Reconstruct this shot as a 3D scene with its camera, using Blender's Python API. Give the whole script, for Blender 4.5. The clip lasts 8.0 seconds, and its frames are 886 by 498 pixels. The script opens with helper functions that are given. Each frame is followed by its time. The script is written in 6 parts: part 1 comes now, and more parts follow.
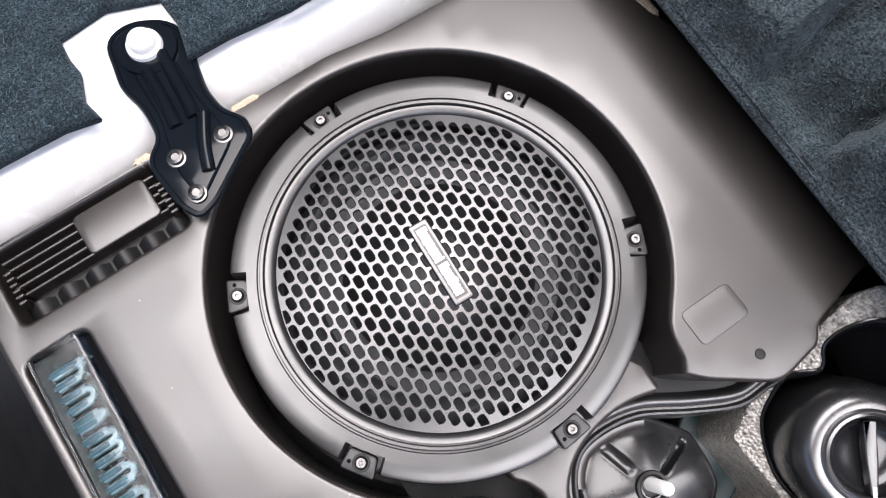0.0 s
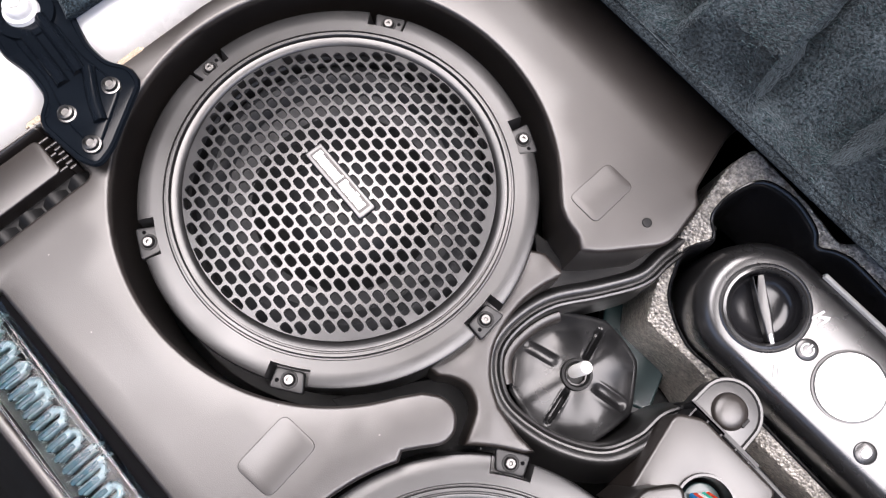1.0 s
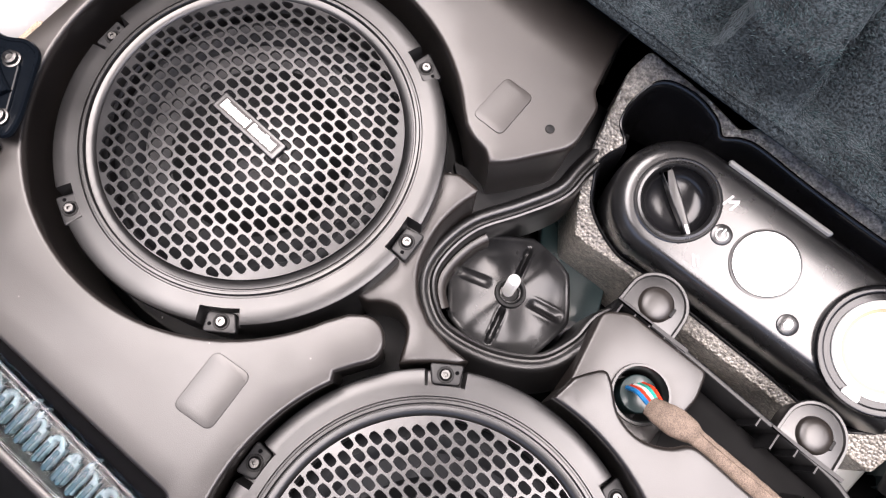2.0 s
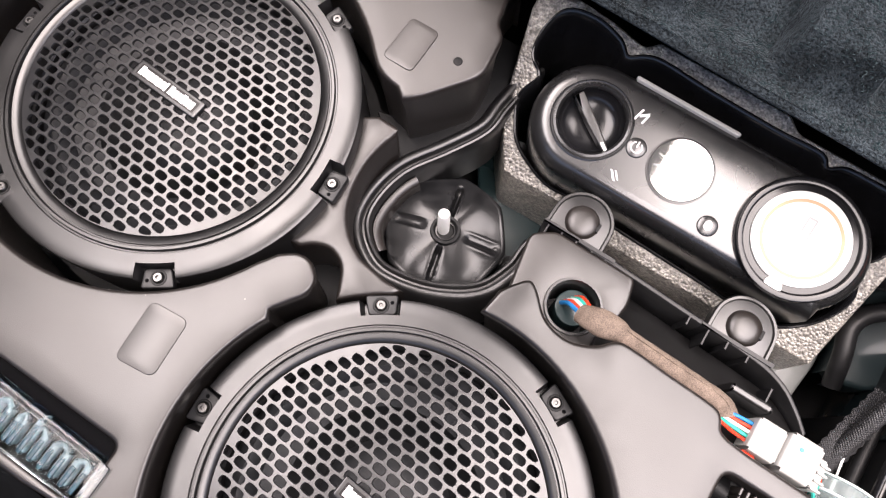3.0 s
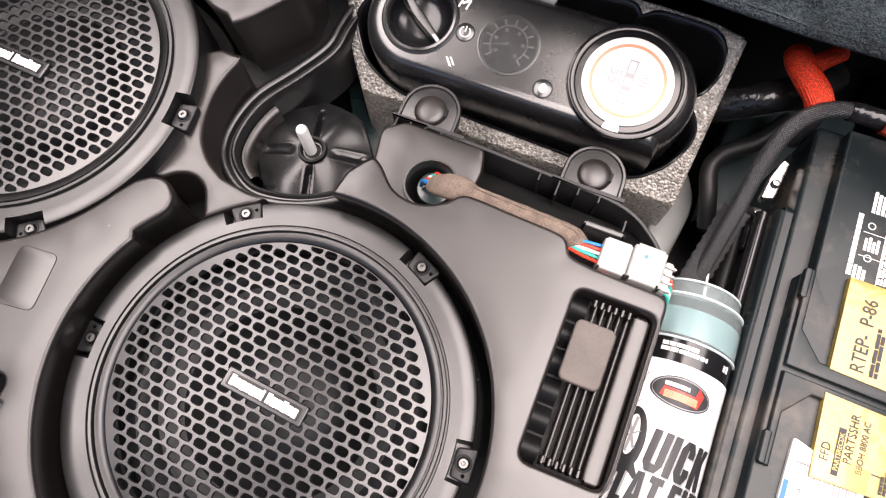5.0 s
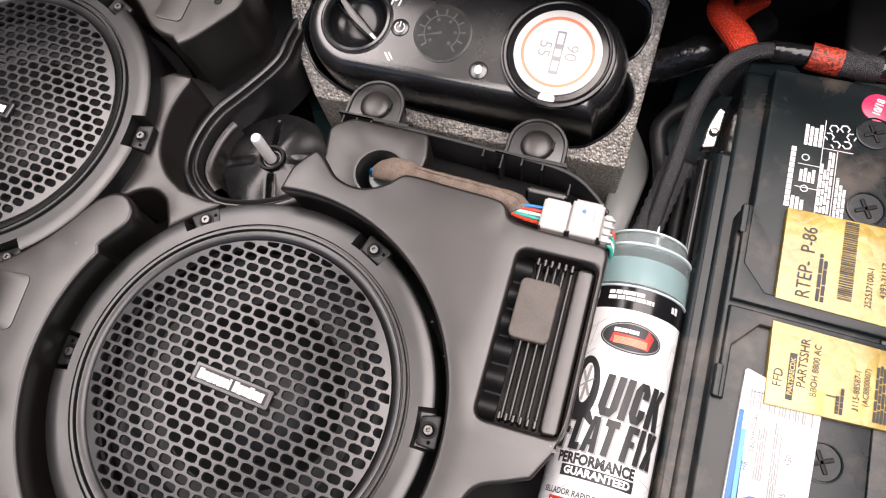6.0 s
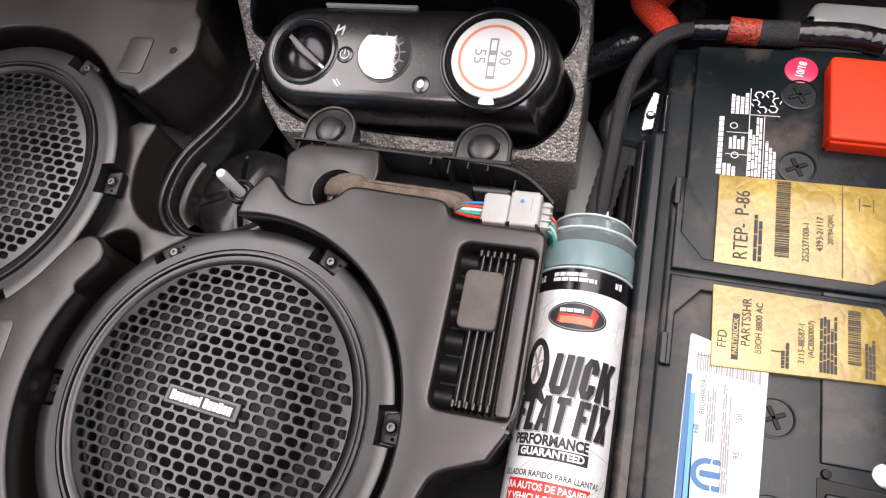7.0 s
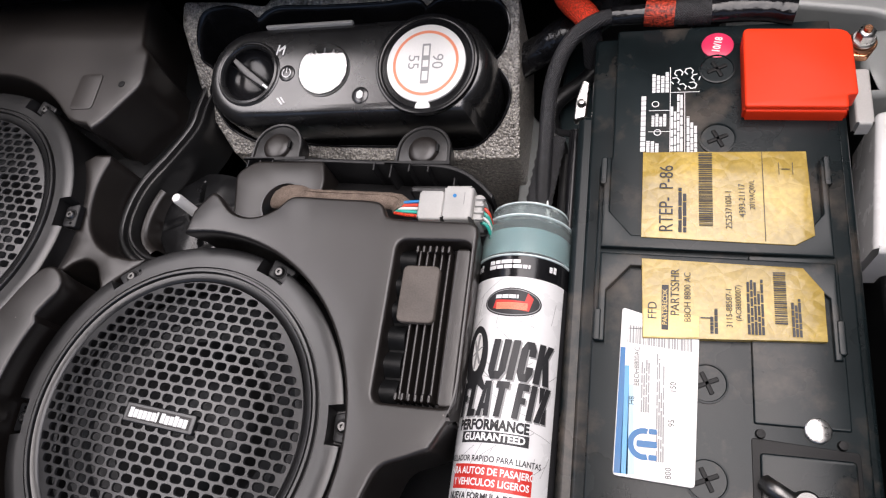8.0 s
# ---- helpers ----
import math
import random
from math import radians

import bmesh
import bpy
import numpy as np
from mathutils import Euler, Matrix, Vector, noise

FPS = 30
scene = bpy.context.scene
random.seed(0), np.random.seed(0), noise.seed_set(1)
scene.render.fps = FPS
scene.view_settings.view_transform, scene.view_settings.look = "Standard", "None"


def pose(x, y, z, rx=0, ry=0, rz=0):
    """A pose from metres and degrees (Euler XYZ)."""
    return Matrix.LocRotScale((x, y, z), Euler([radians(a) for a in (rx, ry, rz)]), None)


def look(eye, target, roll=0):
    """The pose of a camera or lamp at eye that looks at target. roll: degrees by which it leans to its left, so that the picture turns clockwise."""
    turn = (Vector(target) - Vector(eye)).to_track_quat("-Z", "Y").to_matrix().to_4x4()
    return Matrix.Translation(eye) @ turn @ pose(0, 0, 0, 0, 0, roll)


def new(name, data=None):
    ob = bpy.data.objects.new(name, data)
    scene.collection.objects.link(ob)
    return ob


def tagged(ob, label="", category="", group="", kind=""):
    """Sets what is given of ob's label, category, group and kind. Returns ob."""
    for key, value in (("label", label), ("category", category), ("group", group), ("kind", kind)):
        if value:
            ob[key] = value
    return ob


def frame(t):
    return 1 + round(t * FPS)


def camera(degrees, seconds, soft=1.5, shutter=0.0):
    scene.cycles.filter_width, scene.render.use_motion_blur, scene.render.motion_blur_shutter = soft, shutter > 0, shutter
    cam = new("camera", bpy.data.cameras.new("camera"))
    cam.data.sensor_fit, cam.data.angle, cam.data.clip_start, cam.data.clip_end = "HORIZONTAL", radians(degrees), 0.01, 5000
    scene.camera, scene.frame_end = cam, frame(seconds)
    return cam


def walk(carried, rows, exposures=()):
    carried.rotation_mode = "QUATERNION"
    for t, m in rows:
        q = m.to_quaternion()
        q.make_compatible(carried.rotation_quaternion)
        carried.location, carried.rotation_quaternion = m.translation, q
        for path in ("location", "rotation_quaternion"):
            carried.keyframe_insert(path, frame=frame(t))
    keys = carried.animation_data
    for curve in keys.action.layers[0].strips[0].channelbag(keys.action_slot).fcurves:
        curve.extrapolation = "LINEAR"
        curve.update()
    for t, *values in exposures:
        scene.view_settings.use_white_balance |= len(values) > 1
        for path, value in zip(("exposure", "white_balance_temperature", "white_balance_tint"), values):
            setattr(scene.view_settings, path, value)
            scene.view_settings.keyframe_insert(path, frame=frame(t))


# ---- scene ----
cam = camera(66.1, 8.0, 1.2)
PATH = [
    (0, (-0.2024, 0.0856, 0.4336), (-0.5024, 0.3400, -1.1176), 5.8),
    (0.5, (-0.1672, 0.0792, 0.4392), (-0.4392, 0.3808, -1.1088), 9.5),
    (1, (-0.1304, 0.0744, 0.4400), (-0.3776, 0.4088, -1.1056), 10.5),
    (1.5, (-0.0960, 0.0728, 0.4408), (-0.3288, 0.4136, -1.1048), 8.8),
    (3, (0.0048, 0.0520, 0.4440), (-0.2144, 0.4288, -1.0952), 3.1),
    (3.5, (0.0336, 0.0408, 0.4480), (-0.1760, 0.4248, -1.0912), 1.8),
    (4, (0.0648, 0.0280, 0.4464), (-0.1408, 0.4264, -1.0896), 0),
    (4.5, (0.0952, 0.0168, 0.4448), (-0.1112, 0.4360, -1.0856), -1.6),
    (5, (0.1288, 0.0064, 0.4424), (-0.0856, 0.4400, -1.0832), -4.6),
    (6.5, (0.2256, -0.0216, 0.4440), (-0.1248, 0.4840, -1.0328), -22.3),
    (7, (0.2592, -0.0296, 0.4416), (-0.1336, 0.5128, -1.0112), -26.3),
    (7.5, (0.2896, -0.0368, 0.4376), (-0.1224, 0.5304, -1.0008), -29.1),
    (8, (0.3144, -0.0408, 0.4336), (-0.1152, 0.5440, -0.9920), -31.5),
]
EXPOSURES = [(0, 1.84, 6000, 12), (1.5, 1.86, 6250, 16), (3, 1.68, 6450, 17), (4.5, 1.50, 6500, 17), (6.5, 0.80, 6350, 15), (8, 0.46, 6150, 14)]
walk(cam, [(t, look(eye, target, roll)) for t, eye, target, roll in PATH], EXPOSURES)

# ---- daylight: open boot under a bright, hazy sky ----
world = bpy.data.worlds.new("sky")
scene.world = world
world.use_nodes = True
wt = world.node_tree
sky = wt.nodes.new("ShaderNodeTexSky")
sky.sky_type, sky.sun_disc = "NISHITA", False
sky.sun_elevation, sky.sun_rotation = radians(80), radians(330)
sky.air_density, sky.dust_density, sky.ozone_density = 1.0, 4.0, 1.0
wt.nodes["Background"].inputs[1].default_value = 0.10
wt.links.new(sky.outputs[0], wt.nodes["Background"].inputs[0])
sun = new("sun", bpy.data.lights.new("sun", "SUN"))
sun.data.energy, sun.data.angle, sun.data.color = 5.0, radians(82), (1.0, 0.91, 0.83)
sun.matrix_world = look((-0.06, 0.12, 2.0), (0, 0.0, 0))

# ---- materials ----


def material(name, colour, rough=0.5, metal=0.0, spots=0.15, spot_size=60.0, grain=0.1, grain_size=900.0, coat=0.0, spec=0.5, ior=1.5):
    """A worn surface: base colour with broad spots and fine grain, and a fine relief."""
    m = bpy.data.materials.new(name)
    m.use_nodes = True
    nt = m.node_tree
    b = nt.nodes["Principled BSDF"]
    tc = nt.nodes.new("ShaderNodeTexCoord")
    n1 = nt.nodes.new("ShaderNodeTexNoise")
    n1.inputs["Scale"].default_value, n1.inputs["Detail"].default_value = spot_size, 5
    n2 = nt.nodes.new("ShaderNodeTexNoise")
    n2.inputs["Scale"].default_value, n2.inputs["Detail"].default_value = grain_size, 2
    for n in (n1, n2):
        nt.links.new(tc.outputs["Object"], n.inputs["Vector"])
    ramp = nt.nodes.new("ShaderNodeMapRange")
    ramp.inputs["From Min"].default_value, ramp.inputs["From Max"].default_value = 0.3, 0.7
    ramp.inputs["To Min"].default_value, ramp.inputs["To Max"].default_value = 1 - spots, 1 + spots
    nt.links.new(n1.outputs["Fac"], ramp.inputs["Value"])
    ramp2 = nt.nodes.new("ShaderNodeMapRange")
    ramp2.inputs["From Min"].default_value, ramp2.inputs["From Max"].default_value = 0.3, 0.7
    ramp2.inputs["To Min"].default_value, ramp2.inputs["To Max"].default_value = 1 - grain, 1 + grain
    nt.links.new(n2.outputs["Fac"], ramp2.inputs["Value"])
    mul = nt.nodes.new("ShaderNodeMath")
    mul.operation = "MULTIPLY"
    nt.links.new(ramp.outputs[0], mul.inputs[0])
    nt.links.new(ramp2.outputs[0], mul.inputs[1])
    tint = nt.nodes.new("ShaderNodeVectorMath")
    tint.operation = "SCALE"
    tint.inputs[0].default_value = colour
    nt.links.new(mul.outputs[0], tint.inputs["Scale"])
    nt.links.new(tint.outputs[0], b.inputs["Base Color"])
    rr = nt.nodes.new("ShaderNodeMapRange")
    rr.inputs["To Min"].default_value, rr.inputs["To Max"].default_value = max(rough - 0.12, 0.02), min(rough + 0.12, 1)
    nt.links.new(n1.outputs["Fac"], rr.inputs["Value"])
    nt.links.new(rr.outputs[0], b.inputs["Roughness"])
    b.inputs["Metallic"].default_value = metal
    b.inputs["Specular IOR Level"].default_value = spec
    b.inputs["IOR"].default_value = ior
    b.inputs["Coat Weight"].default_value = coat
    b.inputs["Coat Roughness"].default_value = 0.10
    if grain:
        bump = nt.nodes.new("ShaderNodeBump")
        bump.inputs["Strength"].default_value, bump.inputs["Distance"].default_value = min(1.0, grain * 1.5), 0.0006
        nt.links.new(n2.outputs["Fac"], bump.inputs["Height"])
        nt.links.new(bump.outputs[0], b.inputs["Normal"])
    return m


def glass(name, colour, rough=0.05, alpha=1.0, ior=1.45):
    m = bpy.data.materials.new(name)
    m.use_nodes = True
    b = m.node_tree.nodes["Principled BSDF"]
    b.inputs["Base Color"].default_value = (*colour, 1)
    b.inputs["Roughness"].default_value = rough
    b.inputs["Transmission Weight"].default_value = alpha
    b.inputs["IOR"].default_value = ior
    return m


SHELL = material("black_moulded_plastic", (0.0150, 0.0121, 0.0106), 0.37, spots=0.38, spot_size=9, grain=0.07, grain_size=1800, spec=0.75, ior=1.55)
RING = material("satin_black_plastic", (0.0110, 0.0108, 0.0110), 0.34, spots=0.2, spot_size=30, grain=0.03, grain_size=2200, spec=0.9, ior=1.5)
GLOSS = material("glossy_black_plastic", (0.008, 0.008, 0.009), 0.18, spots=0.2, spot_size=40, grain=0.03)
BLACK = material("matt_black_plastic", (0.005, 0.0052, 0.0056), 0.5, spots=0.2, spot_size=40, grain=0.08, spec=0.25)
GRILLE = material("painted_steel_grille", (0.016, 0.016, 0.017), 0.33, spots=0.2, spot_size=25, grain=0.02, spec=0.95)
CONE = material("grey_speaker_cone", (0.016, 0.017, 0.019), 0.5, spots=0.2, spot_size=30, grain=0.1)
RUBBER = material("black_rubber", (0.012, 0.012, 0.013), 0.45, spots=0.15, grain=0.05)
STEEL = material("zinc_screw_steel", (0.17, 0.167, 0.163), 0.38, metal=1.0, spots=0.2, spot_size=300, grain=0.05)
EPAINT = material("black_enamel_steel", (0.004, 0.0055, 0.008), 0.10, spots=0.15, spot_size=40, grain=0.0, spec=0.16)
WHITE = material("white_body_paint", (0.74, 0.74, 0.74), 0.25, spots=0.05, grain=0.0, coat=0.4)
PALE = material("pale_grey_body_paint", (0.23, 0.24, 0.235), 0.35, spots=0.15, spot_size=12, grain=0.02, coat=0.3)
CARPET = material("blue_grey_boot_carpet", (0.018, 0.027, 0.034), 0.95, spots=0.45, spot_size=60, grain=0.9, grain_size=650, spec=0.15)
FELT = material("charcoal_felt_liner", (0.022, 0.028, 0.032), 0.95, spots=0.6, spot_size=32, grain=0.75, grain_size=620, spec=0.12)
for fuzzy in (CARPET, FELT):
    fb = fuzzy.node_tree.nodes["Principled BSDF"]
    fb.inputs["Sheen Weight"].default_value, fb.inputs["Sheen Roughness"].default_value = 0.12, 0.4
    fb.inputs["Sheen Tint"].default_value = (0.75, 0.9, 1.0, 1)
    fuzzy.node_tree.nodes["Bump"].inputs["Distance"].default_value = 0.0025
TAN = material("tan_foam_pad", (0.36, 0.29, 0.22), 0.9, spots=0.3, spot_size=120, grain=0.4)
# black foam: the sheen of its beads is put into this grey
FOAM = material("moulded_bead_foam", (0.30, 0.28, 0.25), 0.34, spots=0.55, spot_size=260, grain=0.6, grain_size=600, spec=1.0, ior=1.6, coat=0.6)
FOAM.node_tree.nodes["Principled BSDF"].inputs["Coat Roughness"].default_value = 0.3
FB = FOAM.node_tree
beads = FB.nodes.new("ShaderNodeTexVoronoi")
beads.inputs["Scale"].default_value = 420
FB.links.new(FB.nodes["Texture Coordinate"].outputs["Object"], beads.inputs["Vector"])
FB.links.new(beads.outputs["Distance"], FB.nodes["Bump"].inputs["Height"])
FB.nodes["Bump"].invert = True
FB.nodes["Bump"].inputs["Strength"].default_value = 0.9
FB.nodes["Bump"].inputs["Distance"].default_value = 0.002
INFL = material("inflator_satin_black", (0.014, 0.014, 0.0145), 0.28, spots=0.1, spot_size=20, grain=0.02, spec=0.85, ior=1.55, coat=0.35)
INFL.node_tree.nodes["Principled BSDF"].inputs["Coat Roughness"].default_value = 0.25
PAPER = material("white_label_paper", (0.8, 0.79, 0.77), 0.35, spots=0.04, spot_size=30, grain=0.03, coat=0.3)
YELLOW = material("yellowed_tape_label", (0.42, 0.295, 0.062), 0.28, spots=0.28, spot_size=38, grain=0.12, grain_size=320, coat=0.5)
INK = material("black_print_ink", (0.02, 0.02, 0.022), 0.5, spots=0.1, grain=0.0)
WINK = material("white_print_ink", (0.75, 0.75, 0.75), 0.5, spots=0.05, grain=0.0)
GINK = material("grey_print_ink", (0.3, 0.3, 0.3), 0.5, spots=0.1, grain=0.0)
RINK = material("red_print_ink", (0.55, 0.03, 0.02), 0.4, spots=0.1, grain=0.0)
BINK = material("blue_print_ink", (0.008, 0.13, 0.34), 0.4, spots=0.1, grain=0.0)
OINK = material("orange_print_ink", (0.78, 0.27, 0.15), 0.4, spots=0.05, grain=0.0)
PINK = material("pink_date_sticker", (0.62, 0.02, 0.09), 0.35, spots=0.05, grain=0.0, coat=0.3)
RED = material("red_terminal_cover", (0.82, 0.045, 0.010), 0.4, spots=0.06, spot_size=20, grain=0.02, spec=0.2)
BATT = material("battery_case_polypropylene", (0.0072, 0.0112, 0.0125), 0.28, spots=0.5, spot_size=11, grain=0.05, spec=0.3)
TAPE = material("brown_cloth_tape", (0.165, 0.127, 0.102), 0.9, spots=0.25, spot_size=120, grain=0.35, grain_size=1400, spec=0.25)
CONN = material("grey_connector_nylon", (0.43, 0.425, 0.41), 0.4, spots=0.06, grain=0.03)
WBLUE = material("blue_wire", (0.02, 0.2, 0.5), 0.4, grain=0.0)
WRED = material("red_wire", (0.6, 0.05, 0.02), 0.4, grain=0.0)
WTEAL = material("green_wire", (0.03, 0.4, 0.32), 0.4, grain=0.0)
WWHITE = material("white_wire", (0.75, 0.75, 0.72), 0.4, grain=0.0)
ORANGE = material("orange_braided_sleeve", (0.75, 0.05, 0.015), 0.5, spots=0.3, spot_size=600, grain=0.5, grain_size=900)
LOOM = material("black_braided_loom", (0.024, 0.024, 0.026), 0.45, spots=0.4, spot_size=500, grain=0.7, grain_size=900, spec=0.6)
CANWHITE = material("white_can_lacquer", (0.76, 0.76, 0.76), 0.28, spots=0.04, spot_size=40, grain=0.0, coat=0.5)
TEALCAP = glass("translucent_cap", (0.82, 0.93, 0.93), 0.20, 0.88, 1.22)
FROSTRIM = material("frosted_cap_rim", (0.62, 0.72, 0.72), 0.3, spots=0.1, spot_size=60, grain=0.0, coat=0.4)
TEAL = material("teal_plastic", (0.20, 0.32, 0.33), 0.35, spots=0.15, spot_size=30, grain=0.0)
DARKTEAL = material("dark_teal_body_paint", (0.02, 0.04, 0.042), 0.3, spots=0.2, spot_size=15, grain=0.0, coat=0.4)
BADGEFACE = material("dark_badge_metal", (0.035, 0.034, 0.034), 0.36, metal=1.0, spots=0.1, grain=0.0)
FROST = material("frosted_silver_mark", (0.19, 0.26, 0.285), 0.14, spots=0.5, spot_size=190, grain=0.15)
DEEPTEAL = material("deep_teal_print", (0.012, 0.05, 0.072), 0.2, spots=0.3, spot_size=120, grain=0.0)
# brown dried dust and painted reflections on the teal-black battery lid, and crinkles in the tape over its labels
BN = BATT.node_tree
dry = BN.nodes.new("ShaderNodeTexNoise")
dry.inputs["Scale"].default_value, dry.inputs["Detail"].default_value, dry.inputs["Roughness"].default_value = 16, 6, 0.65
BN.links.new(BN.nodes["Texture Coordinate"].outputs["Object"], dry.inputs["Vector"])
patch = BN.nodes.new("ShaderNodeMapRange")
patch.inputs["From Min"].default_value, patch.inputs["From Max"].default_value = 0.52, 0.72
BN.links.new(dry.outputs["Fac"], patch.inputs["Value"])
soil_sheen = BN.nodes.new("ShaderNodeMix")
soil_sheen.data_type = "RGBA"
soil_sheen.inputs["B"].default_value = (0.085, 0.070, 0.057, 1)
BN.links.new(patch.outputs[0], soil_sheen.inputs["Factor"])
BN.links.new(BN.nodes["Vector Math"].outputs[0], soil_sheen.inputs["A"])
BN.links.new(soil_sheen.outputs["Result"], BN.nodes["Principled BSDF"].inputs["Base Color"])
YN = YELLOW.node_tree
crinkle = YN.nodes.new("ShaderNodeTexVoronoi")
crinkle.feature, crinkle.inputs["Scale"].default_value = "DISTANCE_TO_EDGE", 90
YN.links.new(YN.nodes["Texture Coordinate"].outputs["Object"], crinkle.inputs["Vector"])
YN.links.new(crinkle.outputs["Distance"], YN.nodes["Bump"].inputs["Height"])
YN.nodes["Bump"].inputs["Strength"].default_value, YN.nodes["Bump"].inputs["Distance"].default_value = 0.35, 0.002
# woven threads of the braided sleeves
for woven in (LOOM, ORANGE):
    wn = woven.node_tree
    strands = []
    for way in ((1.0, 0.8, 0.3), (-0.8, 1.0, 0.3)):
        vm = wn.nodes.new("ShaderNodeVectorMath")
        vm.operation = "DOT_PRODUCT"
        vm.inputs[1].default_value = tuple(c * 3600 for c in way)
        wn.links.new(wn.nodes["Texture Coordinate"].outputs["Object"], vm.inputs[0])
        sn = wn.nodes.new("ShaderNodeMath")
        sn.operation = "SINE"
        wn.links.new(vm.outputs["Value"], sn.inputs[0])
        strands.append(sn)
    top_ = wn.nodes.new("ShaderNodeMath")
    top_.operation = "MAXIMUM"
    wn.links.new(strands[0].outputs[0], top_.inputs[0])
    wn.links.new(strands[1].outputs[0], top_.inputs[1])
    wn.links.new(top_.outputs[0], wn.nodes["Bump"].inputs["Height"])
    wn.nodes["Bump"].inputs["Strength"].default_value, wn.nodes["Bump"].inputs["Distance"].default_value = 0.5, 0.001
# dust specks and smudges on the moulded shell
ST = SHELL.node_tree
vor = ST.nodes.new("ShaderNodeTexVoronoi")
vor.inputs["Scale"].default_value = 55
ST.links.new(ST.nodes["Texture Coordinate"].outputs["Object"], vor.inputs["Vector"])
near = ST.nodes.new("ShaderNodeMath")
near.operation = "LESS_THAN"
near.inputs[1].default_value = 0.032
ST.links.new(vor.outputs["Distance"], near.inputs[0])
some = ST.nodes.new("ShaderNodeSeparateColor")
ST.links.new(vor.outputs["Color"], some.inputs[0])
few = ST.nodes.new("ShaderNodeMath")
few.operation = "GREATER_THAN"
few.inputs[1].default_value = 0.8
ST.links.new(some.outputs[0], few.inputs[0])
both = ST.nodes.new("ShaderNodeMath")
both.operation = "MULTIPLY"
ST.links.new(near.outputs[0], both.inputs[0])
ST.links.new(few.outputs[0], both.inputs[1])
dusty = ST.nodes.new("ShaderNodeMix")
dusty.data_type = "RGBA"
dusty.inputs["B"].default_value = (0.14, 0.13, 0.12, 1)
ST.links.new(both.outputs[0], dusty.inputs["Factor"])
ST.links.new(ST.nodes["Vector Math"].outputs[0], dusty.inputs["A"])
ST.links.new(dusty.outputs["Result"], ST.nodes["Principled BSDF"].inputs["Base Color"])
LENS = glass("clear_plastic", (0.93, 0.97, 0.98), 0.06, 1.0, 1.46)
WINDOW = glass("gauge_window", (0.95, 0.97, 0.98), 0.05, 1.0, 2.5)
# near-black for recesses: their shade is put into the colour
SHADEBLACK = material("painted_recess_shade", (0.0025, 0.0025, 0.003), 0.8, spots=0.1, grain=0.0, spec=0.05)
ACRYL = glass("rippled_acrylic", (0.85, 0.94, 0.96), 0.05, 1.0, 1.25)
AN = ACRYL.node_tree
ripple = AN.nodes.new("ShaderNodeTexNoise")
ripple.inputs["Scale"].default_value, ripple.inputs["Detail"].default_value = 130, 5
rb = AN.nodes.new("ShaderNodeBump")
rb.inputs["Strength"].default_value, rb.inputs["Distance"].default_value = 0.45, 0.002
ac = AN.nodes.new("ShaderNodeTexCoord")
AN.links.new(ac.outputs["Object"], ripple.inputs["Vector"])
AN.links.new(ripple.outputs["Fac"], rb.inputs["Height"])
AN.links.new(rb.outputs[0], AN.nodes["Principled BSDF"].inputs["Normal"])
BRASS = material("copper_terminal", (0.7, 0.35, 0.2), 0.3, metal=1.0, grain=0.0)
DARKGROUND = material("asphalt", (0.05, 0.05, 0.05), 0.9, spots=0.3, spot_size=8, grain=0.4, grain_size=200)
ORBRAID = material("orange_and_black_braid", (0.30, 0.03, 0.012), 0.5, spots=1.0, spot_size=420, grain=0.6, grain_size=900)
CRINKLED = material("crinkled_black_tape", (0.008, 0.008, 0.009), 0.2, spots=0.3, spot_size=90, grain=0.3, grain_size=110)
CRINKLED.node_tree.nodes["Bump"].inputs["Distance"].default_value = 0.003
VENTPAD = material("dusty_brown_pad", (0.10, 0.085, 0.074), 0.6, spots=0.25, spot_size=60, grain=0.14, grain_size=900, spec=0.5)
KNOBSKIN = material("satin_knob_plastic", (0.009, 0.009, 0.0095), 0.24, spots=0.4, spot_size=45, grain=0.02, spec=0.5)
BRIGHTZINC = material("bright_zinc", (0.62, 0.61, 0.59), 0.3, metal=1.0, spots=0.25, spot_size=260, grain=0.1, grain_size=700)
GREYTEAL = material("grey_teal_body_paint", (0.018, 0.030, 0.033), 0.35, spots=0.3, spot_size=14, grain=0.02, coat=0.3)
TAPEBRIGHT = material("clear_yellow_tape_over_paper", (0.70, 0.50, 0.14), 0.25, spots=0.15, spot_size=60, grain=0.05, coat=0.5)
LBLUE = material("light_blue_print_ink", (0.10, 0.34, 0.62), 0.4, spots=0.1, grain=0.0)
PBLUE = material("pale_blue_print_ink", (0.42, 0.62, 0.76), 0.4, spots=0.1, grain=0.0)


def fibre_material(name, dark, pale):
    m = material(name, dark, 0.95, spots=0.3, spot_size=60, grain=0.0, spec=0.1)
    nt = m.node_tree
    geo = nt.nodes.new("ShaderNodeNewGeometry")
    pick = nt.nodes.new("ShaderNodeMix")
    pick.data_type = "RGBA"
    pick.inputs["A"].default_value, pick.inputs["B"].default_value = (*dark, 1), (*pale, 1)
    power = nt.nodes.new("ShaderNodeMath")
    power.operation = "POWER"
    power.inputs[1].default_value = 2.5
    nt.links.new(geo.outputs["Random Per Island"], power.inputs[0])
    nt.links.new(power.outputs[0], pick.inputs["Factor"])
    nt.links.new(pick.outputs["Result"], nt.nodes["Principled BSDF"].inputs["Base Color"])
    return m


